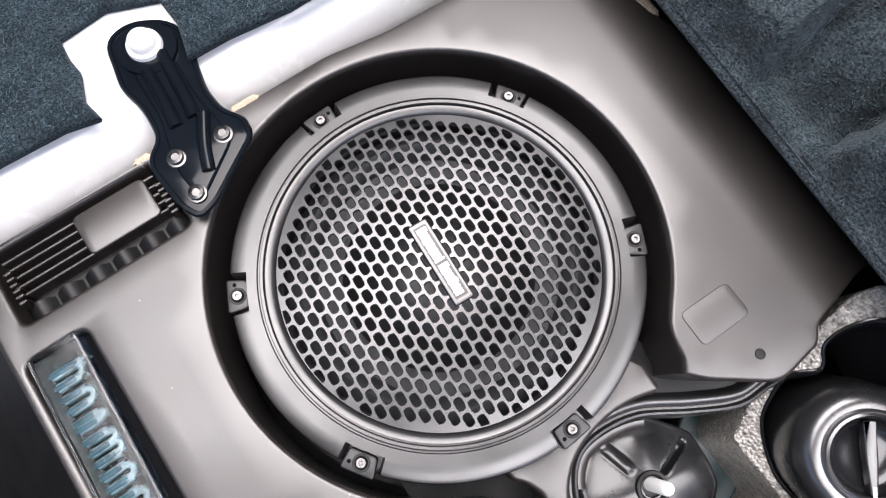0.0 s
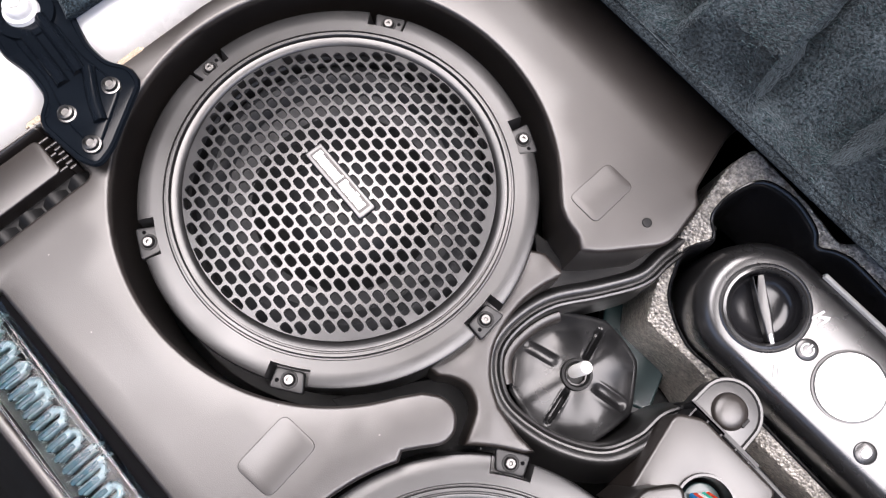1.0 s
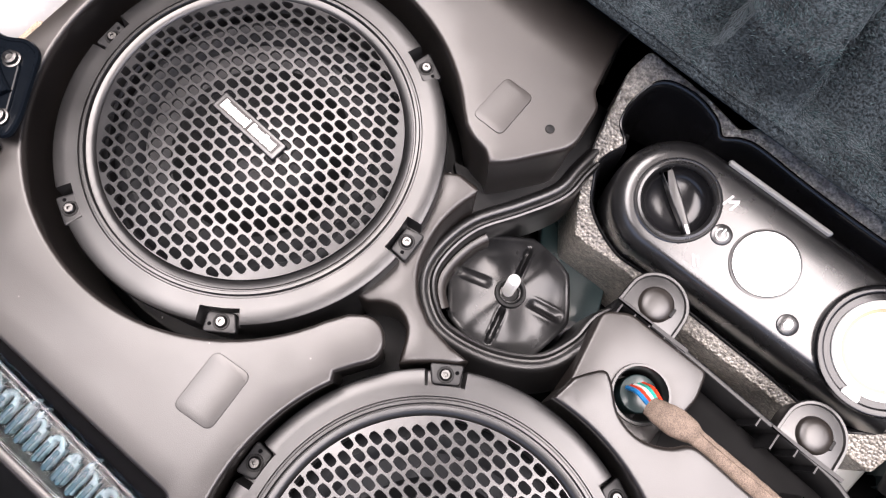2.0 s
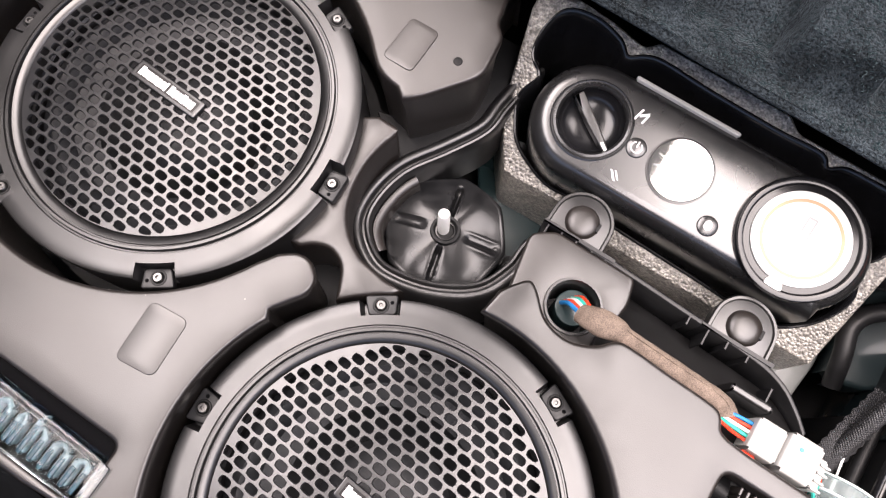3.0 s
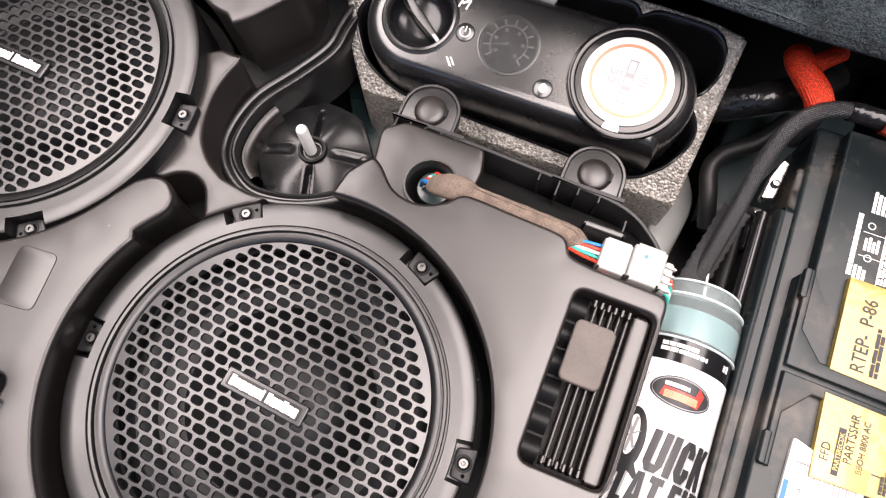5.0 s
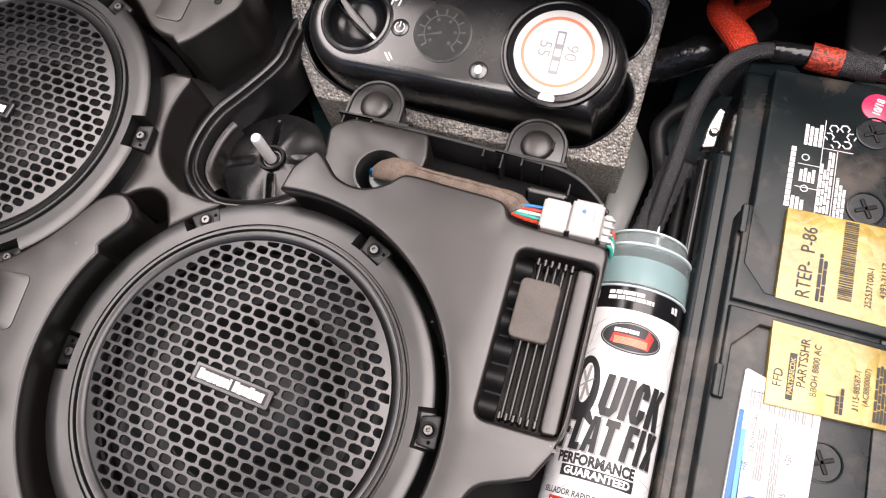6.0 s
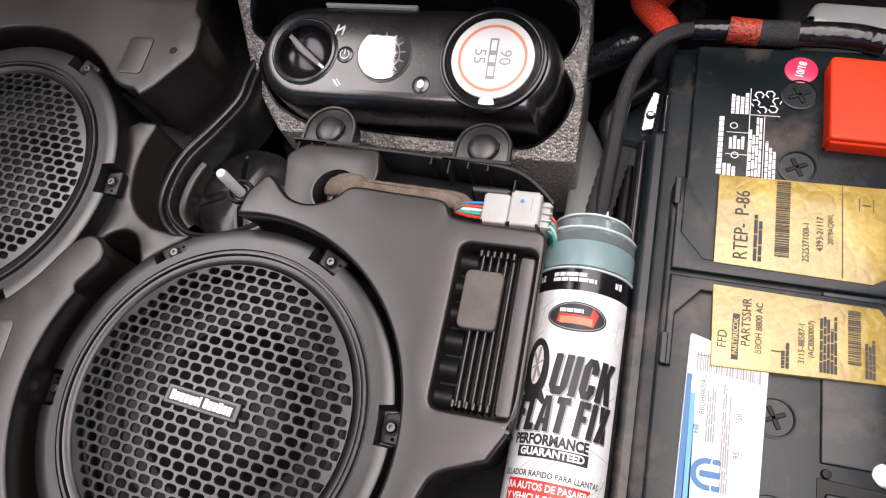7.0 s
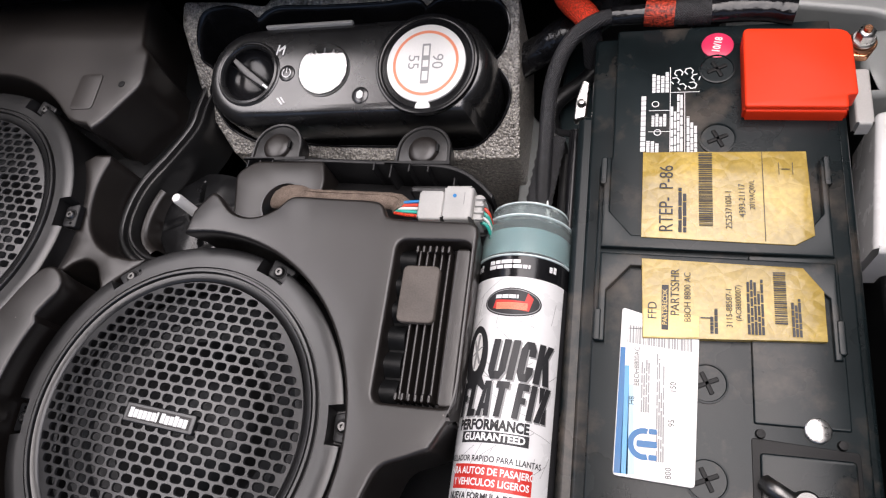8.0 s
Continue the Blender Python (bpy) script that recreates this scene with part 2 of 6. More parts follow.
CARPETFIBRE = fibre_material("carpet_fibres", (0.008, 0.016, 0.022), (0.10, 0.145, 0.165))
FELTFIBRE = fibre_material("felt_fibres", (0.009, 0.017, 0.020), (0.055, 0.078, 0.084))
WHITEROD = material("white_nylon", (0.85, 0.85, 0.83), 0.35, spots=0.03, grain=0.0)

# ---- building helpers ----
K = 0.8  # the plan below is drawn in units of 0.8 m


def thing(name, at, label, category, group="", kind=""):
    ob = new(name)
    ob.location = Vector(at) * K
    return tagged(ob, label, category, group, kind)


def origin(ob):
    v = Vector((0, 0, 0))
    while ob:
        v += ob.location
        ob = ob.parent
    return v


def part(name, bm, mat, parent=None, label="", smooth=40, local=False):
    """Links a bmesh drawn in plan units as one mesh object under a thing or a part."""
    bmesh.ops.transform(bm, matrix=Matrix.Scale(K, 4), verts=bm.verts)
    if parent and not local:
        bmesh.ops.translate(bm, vec=-origin(parent), verts=bm.verts)
    me = bpy.data.meshes.new(name)
    bmesh.ops.recalc_face_normals(bm, faces=bm.faces)
    bm.to_mesh(me)
    bm.free()
    me.materials.append(mat)
    if smooth:
        me.shade_smooth()
        me.set_sharp_from_angle(angle=radians(smooth))
    ob = new(name, me)
    ob.parent = parent
    return tagged(ob, label)


def circle(cx, cy, r, n=48, a0=0.0):
    return [(cx + r * math.cos(a0 + 2 * math.pi * i / n), cy + r * math.sin(a0 + 2 * math.pi * i / n)) for i in range(n)]


def arc(cx, cy, r, a, b, n=16):
    """Points on a circle from a to b degrees."""
    return [(cx + r * math.cos(radians(a + (b - a) * i / n)), cy + r * math.sin(radians(a + (b - a) * i / n))) for i in range(n + 1)]


def rounded(pts, r, n=5):
    """A polygon with its corners rounded by r (one number, or one for each corner)."""
    out, m = [], len(pts)
    for i in range(m):
        p, a, b = Vector(pts[i]), Vector(pts[i - 1]), Vector(pts[(i + 1) % m])
        ri = r[i] if isinstance(r, (list, tuple)) else r
        u, v = (a - p), (b - p)
        ri = min(ri, u.length * 0.49, v.length * 0.49)
        if ri <= 1e-6:
            out.append(tuple(p))
            continue
        s, e = p + u.normalized() * ri, p + v.normalized() * ri
        for k in range(n + 1):
            t = k / n
            q = s * (1 - t) ** 2 + p * 2 * t * (1 - t) + e * t * t
            out.append(tuple(q))
    return out


def rect(x0, y0, x1, y1, r=0.0, n=5):
    return rounded([(x0, y0), (x1, y0), (x1, y1), (x0, y1)], r, n)


def area2(loop):
    return sum(loop[i - 1][0] * loop[i][1] - loop[i][0] * loop[i - 1][1] for i in range(len(loop)))


def ccw(loop):
    return loop if area2(loop) > 0 else loop[::-1]


def offset(loop, d):
    """Moves a counter-clockwise loop outwards by d."""
    out, n = [], len(loop)
    for i in range(n):
        a, p, b = Vector(loop[i - 1]), Vector(loop[i]), Vector(loop[(i + 1) % n])
        u, v = (p - a), (b - p)
        if u.length < 1e-9 or v.length < 1e-9:
            out.append(tuple(p))
            continue
        u.normalize(), v.normalize()
        nu, nv = Vector((u.y, -u.x)), Vector((v.y, -v.x))
        k = max(1 + nu.dot(nv), 0.35)
        out.append(tuple(p + (nu + nv) * (d / k)))
    return out


def curve_through(pts, n=8, closed=False):
    """A smooth curve (Catmull-Rom) through points of two or three numbers."""
    P = [Vector(p) for p in pts]
    m = len(P)
    out = []
    for i in range(m if closed else m - 1):
        p0 = P[i - 1] if (closed or i > 0) else P[0] * 2 - P[1]
        p1, p2 = P[i], P[(i + 1) % m]
        p3 = P[(i + 2) % m] if (closed or i + 2 < m) else P[-1] * 2 - P[-2]
        for k in range(n):
            t = k / n
            out.append(tuple(0.5 * (2 * p1 + (p2 - p0) * t + (2 * p0 - 5 * p1 + 4 * p2 - p3) * t * t + (3 * p1 - p0 - 3 * p2 + p3) * t ** 3)))
    if not closed:
        out.append(tuple(P[-1]))
    return out


def inside(x, y, loop):
    L = np.array(loop)
    x0, y0 = L[:, 0], L[:, 1]
    x1, y1 = np.roll(x0, -1), np.roll(y0, -1)
    cond = (y0 > y) != (y1 > y)
    with np.errstate(divide="ignore", invalid="ignore"):
        xs = x0 + (y - y0) * (x1 - x0) / (y1 - y0)
    return bool(np.count_nonzero(cond & (x < xs)) % 2)


def fill(bm, loops, z, extra=()):
    """Fills the area between an outer loop and its holes; z is a height or a function of x, y. Returns the loops' vertices."""
    from mathutils.geometry import delaunay_2d_cdt
    pts, edges, marks = [], [], []
    for loop in loops:
        s = len(pts)
        pts += [Vector(p[:2]) for p in loop]
        edges += [(s + i, s + (i + 1) % len(loop)) for i in range(len(loop))]
        marks.append(s)
    pts += [Vector(p) for p in extra]
    co, _, faces, orig, _, _ = delaunay_2d_cdt(pts, edges, [], 0, 1e-7)
    zf = z if callable(z) else (lambda x, y: z)
    vs = [bm.verts.new((c.x, c.y, zf(c.x, c.y))) for c in co]
    for f in faces:
        cx, cy = sum(co[i].x for i in f) / len(f), sum(co[i].y for i in f) / len(f)
        if inside(cx, cy, loops[0]) and not any(inside(cx, cy, h) for h in loops[1:]):
            try:
                bm.faces.new([vs[i] for i in f])
            except ValueError:
                pass
    where = {}
    for i, src in enumerate(orig):
        for k in src:
            where[k] = vs[i]
    rings = []
    for loop, s in zip(loops, marks):
        rings.append([where.get(s + i) for i in range(len(loop))])
    return rings


def skirt(bm, ring, loop, steps, outward=1, zf=None):
    """Runs a loop down from its ring of vertices: steps are (way out, height) pairs; zf gives the height it starts from."""
    last = ring
    for d, z in steps:
        lo = offset(loop, d * outward)
        base = (lambda x, y: 0.0) if zf is None else zf
        nxt = [bm.verts.new((p[0], p[1], base(*q[:2]) + z if zf else z)) for p, q in zip(lo, loop)]
        for i in range(len(loop)):
            j = (i + 1) % len(loop)
            f = [v for k, v in enumerate((last[i], last[j], nxt[j], nxt[i])) if v]
            if len(set(f)) >= 3:
                try:
                    bm.faces.new(f)
                except ValueError:
                    pass
        last = nxt
    return last


def lip(r, z, down, n=4):
    """Steps of an edge rounded by r at height z, and its wall down to `down`."""
    return [(r * math.sin(math.pi / 2 * k / n), z - r * (1 - math.cos(math.pi / 2 * k / n))) for k in range(1, n + 1)] + [(r, down)]


def slab(loop, z0, z1, r=0.002, bm=None, holes=(), n=3):
    """A flat piece of an outline, its upper edges rounded by r."""
    bm = bm or bmesh.new()
    loop = ccw(loop)
    holes = [ccw(h) for h in holes]
    top = offset(loop, -r)
    grown = [offset(h, r) for h in holes]
    rings = fill(bm, [top] + grown, z1)
    bottom = skirt(bm, rings[0], top, lip(r, z1, z0, n))
    for ring, g in zip(rings[1:], grown):
        skirt(bm, ring, g, lip(r, z1, z0, n), -1)
    if not holes:
        try:
            bm.faces.new(bottom[::-1])
        except ValueError:
            pass
    return bm


def lathe(profile, cx=0.0, cy=0.0, n=64, bm=None):
    """Turns a profile of (radius, height) about an upright axis."""
    bm = bm or bmesh.new()
    rows = []
    for r, z in profile:
        if r < 1e-6:
            rows.append([bm.verts.new((cx, cy, z))])
        else:
            rows.append([bm.verts.new((cx + r * math.cos(2 * math.pi * i / n), cy + r * math.sin(2 * math.pi * i / n), z)) for i in range(n)])
    for a, b in zip(rows, rows[1:]):
        for i in range(n):
            j = (i + 1) % n
            q = [a[i % len(a)], a[j % len(a)], b[j % len(b)], b[i % len(b)]]
            u = list(dict.fromkeys(q))
            if len(u) >= 3:
                bm.faces.new(u)
    return bm


def tube(pts, r, n=10, bm=None, flat=1.0, wave=0.0, step=0.0):
    """A tube along points; r is a radius or a list of them; wave and step give it ribs."""
    bm = bm or bmesh.new()
    P = [Vector(p) for p in pts]
    last, up = None, Vector((0, 0, 1))
    run = 0.0
    for i, p in enumerate(P):
        d = (P[min(i + 1, len(P) - 1)] - P[max(i - 1, 0)]).normalized()
        side = d.cross(up)
        if side.length < 1e-3:
            side = d.cross(Vector((0, 1, 0)))
        side.normalize()
        over = side.cross(d)
        ri = r[i] if isinstance(r, (list, tuple)) else r
        if wave:
            ri *= 1 + wave * (i % 2)
        ring = [bm.verts.new(p + side * (ri * math.cos(2 * math.pi * k / n)) + over * (ri * flat * math.sin(2 * math.pi * k / n))) for k in range(n)]
        if last:
            for k in range(n):
                bm.faces.new((last[k], last[(k + 1) % n], ring[(k + 1) % n], ring[k]))
        else:
            bm.faces.new(ring[::-1])
        last = ring
    bm.faces.new(last)
    return bm


def block(x0, y0, z0, x1, y1, z1, r=0.002, bm=None):
    return slab(rect(x0, y0, x1, y1, r, 3), z0, z1, min(r, (z1 - z0) * 0.45), bm)


def letters(words, size, bold=0.0, squeeze=1.0, shear=0.0):
    """The outline mesh of built-in-font words, centred, flat in x and y."""
    cu = bpy.data.curves.new("words", "FONT")
    cu.body, cu.size, cu.align_x, cu.align_y = words, size, "CENTER", "CENTER"
    cu.offset, cu.shear, cu.resolution_u = bold, shear, 3
    ob = bpy.data.objects.new("words", cu)
    me = bpy.data.meshes.new_from_object(ob)
    bm = bmesh.new()
    bm.from_mesh(me)
    bpy.data.objects.remove(ob)
    bpy.data.curves.remove(cu)
    bpy.data.meshes.remove(me)
    bmesh.ops.scale(bm, vec=(squeeze, 1, 1), verts=bm.verts)
    return bm


def move(bm, x=0, y=0, z=0, turn=0.0):
    bmesh.ops.transform(bm, matrix=Matrix.Translation((x, y, z)) @ Matrix.Rotation(radians(turn), 4, "Z"), verts=bm.verts)
    return bm


def tilt(bm, centre, degrees, axis="X"):
    c = Matrix.Translation(centre)
    bmesh.ops.transform(bm, matrix=c @ Matrix.Rotation(radians(degrees), 4, axis) @ c.inverted(), verts=bm.verts)
    return bm


def flat(loops, z, bm=None):
    """Flat printed shapes, each a loop."""
    bm = bm or bmesh.new()
    for loop in loops:
        try:
            bm.faces.new([bm.verts.new((p[0], p[1], z)) for p in ccw(loop)])
        except ValueError:
            pass
    return bm


def bars(x0, y0, x1, y1, z, n, seed=1, gap=0.25, bm=None, upright=False):
    """Unreadable writing as rows of plain bars in a box; upright rows run along y."""
    rnd = random.Random(seed)
    out = []
    span = (x1 - x0) if upright else (y1 - y0)
    run0, run1 = (y0, y1) if upright else (x0, x1)
    for i in range(n):
        a = (x0 if upright else y0) + span * (i + gap / 2) / n
        b = (x0 if upright else y0) + span * (i + 1 - gap / 2) / n
        s, end = run0, run1 - (run1 - run0) * rnd.uniform(0, 0.35)
        while s < end:
            w = (run1 - run0) * rnd.uniform(0.08, 0.25)
            e = min(s + w, end)
            out.append(rect(a, s, b, e) if upright else rect(s, a, e, b))
            s = e + (run1 - run0) * 0.02
    return flat(out, z, bm)

# ---- large structure ----
TOP = 0.032
C1, C2 = (-0.346, 0.1845), (0.001, -0.002)
W2 = (0.005, -0.005)  # middle of the second well


pan = thing("floor", (0, 0.1, -0.24), "black boot floor pan under everything", "floor", kind="structure")
bm = slab(rect(-1.15, -0.75, 0.95, 1.2, 0.03), -0.26, -0.235, 0.004)
part("floor_pan", bm, BLACK, pan)


def wall(name, loop, z0, z1, mat, label):
    ob = part(name, slab(loop, z0, z1, 0.008), mat)
    tagged(ob, label, "boot wall", kind="structure")
    return ob


# unseen walls, added to close the boot and darken what surfaces reflect
wall("wall_west", rect(-1.2, -0.75, -0.86, 1.2, 0.01), -0.26, 0.94, CARPET, "unseen dark side wall added to block low reflections")
wall("wall_east", rect(0.76, -0.75, 1.0, 1.2, 0.01), -0.26, 0.62, CARPET, "unseen dark side wall added to block low reflections")
wall("wall_north", rect(-1.2, 1.2, 1.0, 1.28, 0.01), -0.26, 0.88, FELT, "unseen dark felt wall added to darken far reflections")
wall("wall_south", rect(-1.2, -0.83, 1.0, -0.75, 0.01), -0.26, 0.25, BLACK, "unseen low black wall added to close the boot")
# unseen overhead slab, added so the far plates reflect something dark
shelf = part("ceiling", slab(rect(-1.2, 0.88, 1.0, 1.28, 0.02), 0.95, 0.99, 0.006), BLACK)
tagged(shelf, "unseen dark slab added overhead to darken reflections", "parcel shelf", kind="structure")
# added slab, out of view: blocks the middle of the bright sky
block_over = part("overhead_light_block", slab(rect(-0.36, -1.3, 0.12, 1.28, 0.06), 1.2, 1.24, 0.01), BLACK)
# second added slab, out of view: darkens reflections at the near end
block_rear = part("rear_light_block", slab(rect(-1.2, -1.5, 1.0, -0.52, 0.08), 1.245, 1.28, 0.01), BLACK)
tagged(block_rear, "unseen dark slab added behind to darken near-end reflections", "tailgate", kind="structure")
tagged(block_over, "unseen dark slab added overhead to split the sky's light", "tailgate", kind="structure")
ground = part("ground", slab(rect(-60, -60, 60, 60), -0.36, -0.262, 0.001), DARKGROUND)
tagged(ground, "grey asphalt ground under the car", "ground", kind="structure")

# white body rail along the west side
rail = thing("body_rail", (-0.62, 0.2, 0.0), "glossy white painted steel body rail beside the speaker box", "body panel", kind="structure")
bm = bmesh.new()
prof = [(-0.557, -0.2), (-0.557, -0.06), (-0.559, -0.032), (-0.563, -0.008), (-0.569, 0.011), (-0.577, 0.025), (-0.587, 0.035), (-0.599, 0.0405), (-0.615, 0.0435), (-0.64, 0.045), (-0.87, 0.047)]
ys = [-0.75 + 1.95 * i / 40 for i in range(41)]
rows = [[bm.verts.new((x - 0.012 * max(0, y - 0.2), y, z)) for x, z in prof] for y in ys]
for a, b in zip(rows, rows[1:]):
    for i in range(len(prof) - 1):
        bm.faces.new((a[i], a[i + 1], b[i + 1], b[i]))
part("rail_skin", bm, WHITE, rail)


def rough_sheet(loop, zf, down, seed, amp, step):
    """A soft sheet with an uneven surface over an outline."""
    loop = ccw(loop)
    xs, ys_ = [p[0] for p in loop], [p[1] for p in loop]
    extra = []
    rnd = random.Random(seed)
    x = min(xs)
    while x < max(xs):
        y = min(ys_)
        while y < max(ys_):
            px, py = x + rnd.uniform(-0.3, 0.3) * step, y + rnd.uniform(-0.3, 0.3) * step
            if inside(px, py, loop):
                extra.append((px, py))
            y += step
        x += step
    b = bmesh.new()
    f = lambda x, y: zf(x, y) + amp * noise.fractal(Vector((x * 30, y * 30, seed)), 0.8, 2.0, 4)
    rings = fill(b, [loop], f, extra)
    skirt(b, rings[0], loop, [(0.003, -0.002), (0.004, -0.005), (0.002, -down)], 1, f)
    return b


# carpet over the rail, cut out round the bracket
edge = [(-0.85, -0.74), (-0.60, -0.74), (-0.596, -0.3), (-0.594, -0.05), (-0.591, 0.0), (-0.587, 0.024), (-0.602, 0.021), (-0.625, 0.030), (-0.640, 0.028), (-0.663, 0.030),
        (-0.668, 0.075), (-0.651, 0.119), (-0.62, 0.121), (-0.592, 0.114), (-0.593, 0.145), (-0.586, 0.2), (-0.588, 0.3), (-0.6, 0.5), (-0.62, 0.8), (-0.64, 1.19), (-0.85, 1.19)]
edge_carpet = edge
bm = rough_sheet(edge, lambda x, y: 0.056, 0.012, 3, 0.003, 0.02)
part_carpet = part("carpet", bm, CARPET)
tagged(part_carpet, "blue-grey boot carpet cut away round a bracket", "carpet", kind="structure")


# felt liner that overhangs the far side
def ease(a, b, v):
    t = min(1.0, max(0.0, (v - a) / (b - a)))
    return t * t * (3 - 2 * t)


def liner_height(x, y):
    """A thin flange, then raised padded blocks with hollows between them."""
    k = (x + 0.2015) / 0.1545
    d = abs(k - round(k)) * 0.1545
    blockish = 1 - ease(0.031, 0.041, d)
    up = ease(0.437, 0.455, y) * blockish
    back = ease(0.50, 0.57, y + 0.05 * d / 0.07) * (1 - blockish)
    seam = math.exp(-((d - 0.033) / 0.0035) ** 2) * ease(0.437, 0.452, y) * (1 - ease(0.5, 0.58, y))
    return 0.088 + 0.16 * max(0.0, y - 0.43) + 0.040 * max(up, back) + 0.004 * seam - 0.012 * (1 - blockish) * ease(0.44, 0.47, y)


edge = [(-0.66, 0.44), (-0.42, 0.436), (-0.2, 0.430), (0.02, 0.424), (0.14, 0.422), (0.22, 0.419), (0.30, 0.416), (0.365, 0.416), (0.40, 0.43), (0.44, 0.50), (0.52, 0.54), (0.755, 0.56), (0.755, 1.19), (-0.66, 1.19)]
bm = rough_sheet(edge, liner_height, 0.009, 5, 0.0035, 0.0062)
liner = part("felt_liner", bm, FELT)
tagged(liner, "charcoal felt boot liner with soft folds, overhanging the speaker box", "boot liner", kind="structure")



def fibres(name, mat, loop, zf, count, length, seed, label, curl=None):
    """Short loose fibres standing and lying on a soft sheet."""
    rng = np.random.default_rng(seed)
    L = np.array(loop)
    P = rng.uniform(L.min(0), L.max(0), (count * 3, 2))
    odd = np.zeros(len(P), bool)
    for (x0, y0), (x1, y1) in zip(L, np.roll(L, -1, 0)):
        if y0 != y1:
            odd ^= ((y0 > P[:, 1]) != (y1 > P[:, 1])) & (P[:, 0] < x0 + (P[:, 1] - y0) * (x1 - x0) / (y1 - y0))
    rnd = random.Random(seed)
    verts, faces = [], []
    for x, y in P[odd][:count]:
        a = rnd.uniform(0, 2 * math.pi) if curl is None else curl(x, y) + rnd.gauss(0, 0.5)
        q = length * rnd.uniform(0.5, 1.4)
        w = length * 0.14
        c, s_ = math.cos(a), math.sin(a)
        z = zf(x, y)
        k = len(verts)
        verts += [(x - s_ * w, y + c * w, z), (x + s_ * w, y - c * w, z), (x + c * q, y + s_ * q, z + q * rnd.uniform(0.1, 0.7))]
        faces.append((k, k + 1, k + 2))
    me = bpy.data.meshes.new(name)
    me.from_pydata([tuple(c * K for c in v) for v in verts], [], faces)
    me.materials.append(mat)
    return tagged(new(name, me), label, "fibres", kind="stuff")


carpet_seen = [p for p in edge_carpet if p[1] < 0.5] + [(-0.84, 0.5)]
fibres("carpet_fibres", CARPETFIBRE, [(max(x, -0.78), max(y, -0.28)) for x, y in carpet_seen], lambda x, y: 0.0565 + 0.003 * noise.fractal(Vector((x * 30, y * 30, 3)), 0.8, 2.0, 4), 42000, 0.0026, 71, "teal-grey loose carpet fibres")
fibres("felt_fibres", FELTFIBRE, [(-0.45, 0.438), (0.0, 0.426), (0.36, 0.418), (0.42, 0.52), (0.40, 0.72), (-0.30, 0.72), (-0.45, 0.60)], lambda x, y: liner_height(x, y) + 0.0035 * noise.fractal(Vector((x * 30, y * 30, 5)), 0.8, 2.0, 4), 42000, 0.0034, 72,
       "dark grey matted felt fibres", lambda x, y: 5.0 * noise.noise(Vector((x * 14, y * 14, 1.5))))

# ---- the speaker enclosure ----
box = thing("speaker_enclosure", (-0.15, 0.1, -0.1), "large black moulded plastic speaker enclosure with two round wells", "speaker box")

outline = ([(-0.547, -0.122), (-0.23, -0.122)] + arc(C2[0], C2[1], 0.206, 214, 330, 20)
           + curve_through([(0.192, -0.078), (0.204, -0.04), (0.213, -0.022), (0.232, -0.013), (0.250, -0.005)], 4)
           + rounded([(0.262, 0.012), (0.268, 0.04), (0.268, 0.184), (0.205, 0.1855)], [0.004, 0.01, 0.01, 0.0], 3)
           + curve_through([(0.190, 0.187), (0.183, 0.190), (0.178, 0.199), (0.168, 0.2035), (0.13, 0.2055), (0.096, 0.2075), (0.084, 0.205), (0.074, 0.195), (0.060, 0.1875), (0.045, 0.1855), (0.028, 0.191), (0.012, 0.206), (0.003, 0.210), (-0.005, 0.202), (-0.013, 0.190)], 4)
           + arc(W2[0], W2[1], 0.1738, 97, -206, 90)
           + curve_through([(-0.155, 0.078), (-0.147, 0.090), (-0.138, 0.104), (-0.139, 0.117), (-0.150, 0.127), (-0.163, 0.127), (-0.176, 0.118)], 4)
           + arc(C1[0], C1[1], 0.1795, -27, -316, 80)
           + curve_through([(-0.2070, 0.3005), (-0.196, 0.2955), (-0.180, 0.2925)], 4)
           + rounded([(-0.161, 0.2925), (-0.124, 0.342), (-0.130, 0.385), (-0.141, 0.394), (-0.154, 0.45), (-0.152, 0.475), (-0.40, 0.465), (-0.45, 0.452), (-0.53, 0.41),
                      (-0.534, 0.26), (-0.543, 0.205), (-0.545, 0.03)], [0.012, 0.012, 0.006, 0.006, 0.01, 0.005, 0.01, 0.01, 0.02, 0.01, 0.01, 0.001], 4))
outline = ccw(outline)
VENT1 = rect(-0.540, -0.100, -0.478, 0.042, 0.007)
VENT2 = rect(0.198, 0.027, 0.263, 0.166, 0.009)
BADGE = rect(-0.452, -0.113, -0.186, -0.063, 0.008)
bm = bmesh.new()
R = 0.0035
top = offset(outline, -R)
grown = [offset(ccw(h), R) for h in (VENT1, VENT2, BADGE)]
extra = []
for i in range(40):
    for j in range(26):
        x, y = -0.54 + i * 0.0205, -0.2 + j * 0.0265
        if inside(x, y, offset(top, -0.006)) and not any(inside(x, y, offset(g, 0.006)) for g in grown):
            extra.append((x, y))
warp = lambda x, y: TOP + 0.0012 * noise.noise(Vector((x * 9, y * 9, 2.0)))
rings = fill(bm, [top] + grown, warp, extra)
skirt(bm, rings[0], top, lip(R, 0, -0.008) + [(R - 0.003, -0.03), (R - 0.006, -0.11)], 1, warp)
for ring, g, depth in zip(rings[1:], grown, (-0.022, -0.022, -0.012)):
    skirt(bm, ring, g, lip(R, 0, depth), -1, warp)
part("top_panel", bm, SHELL, box)

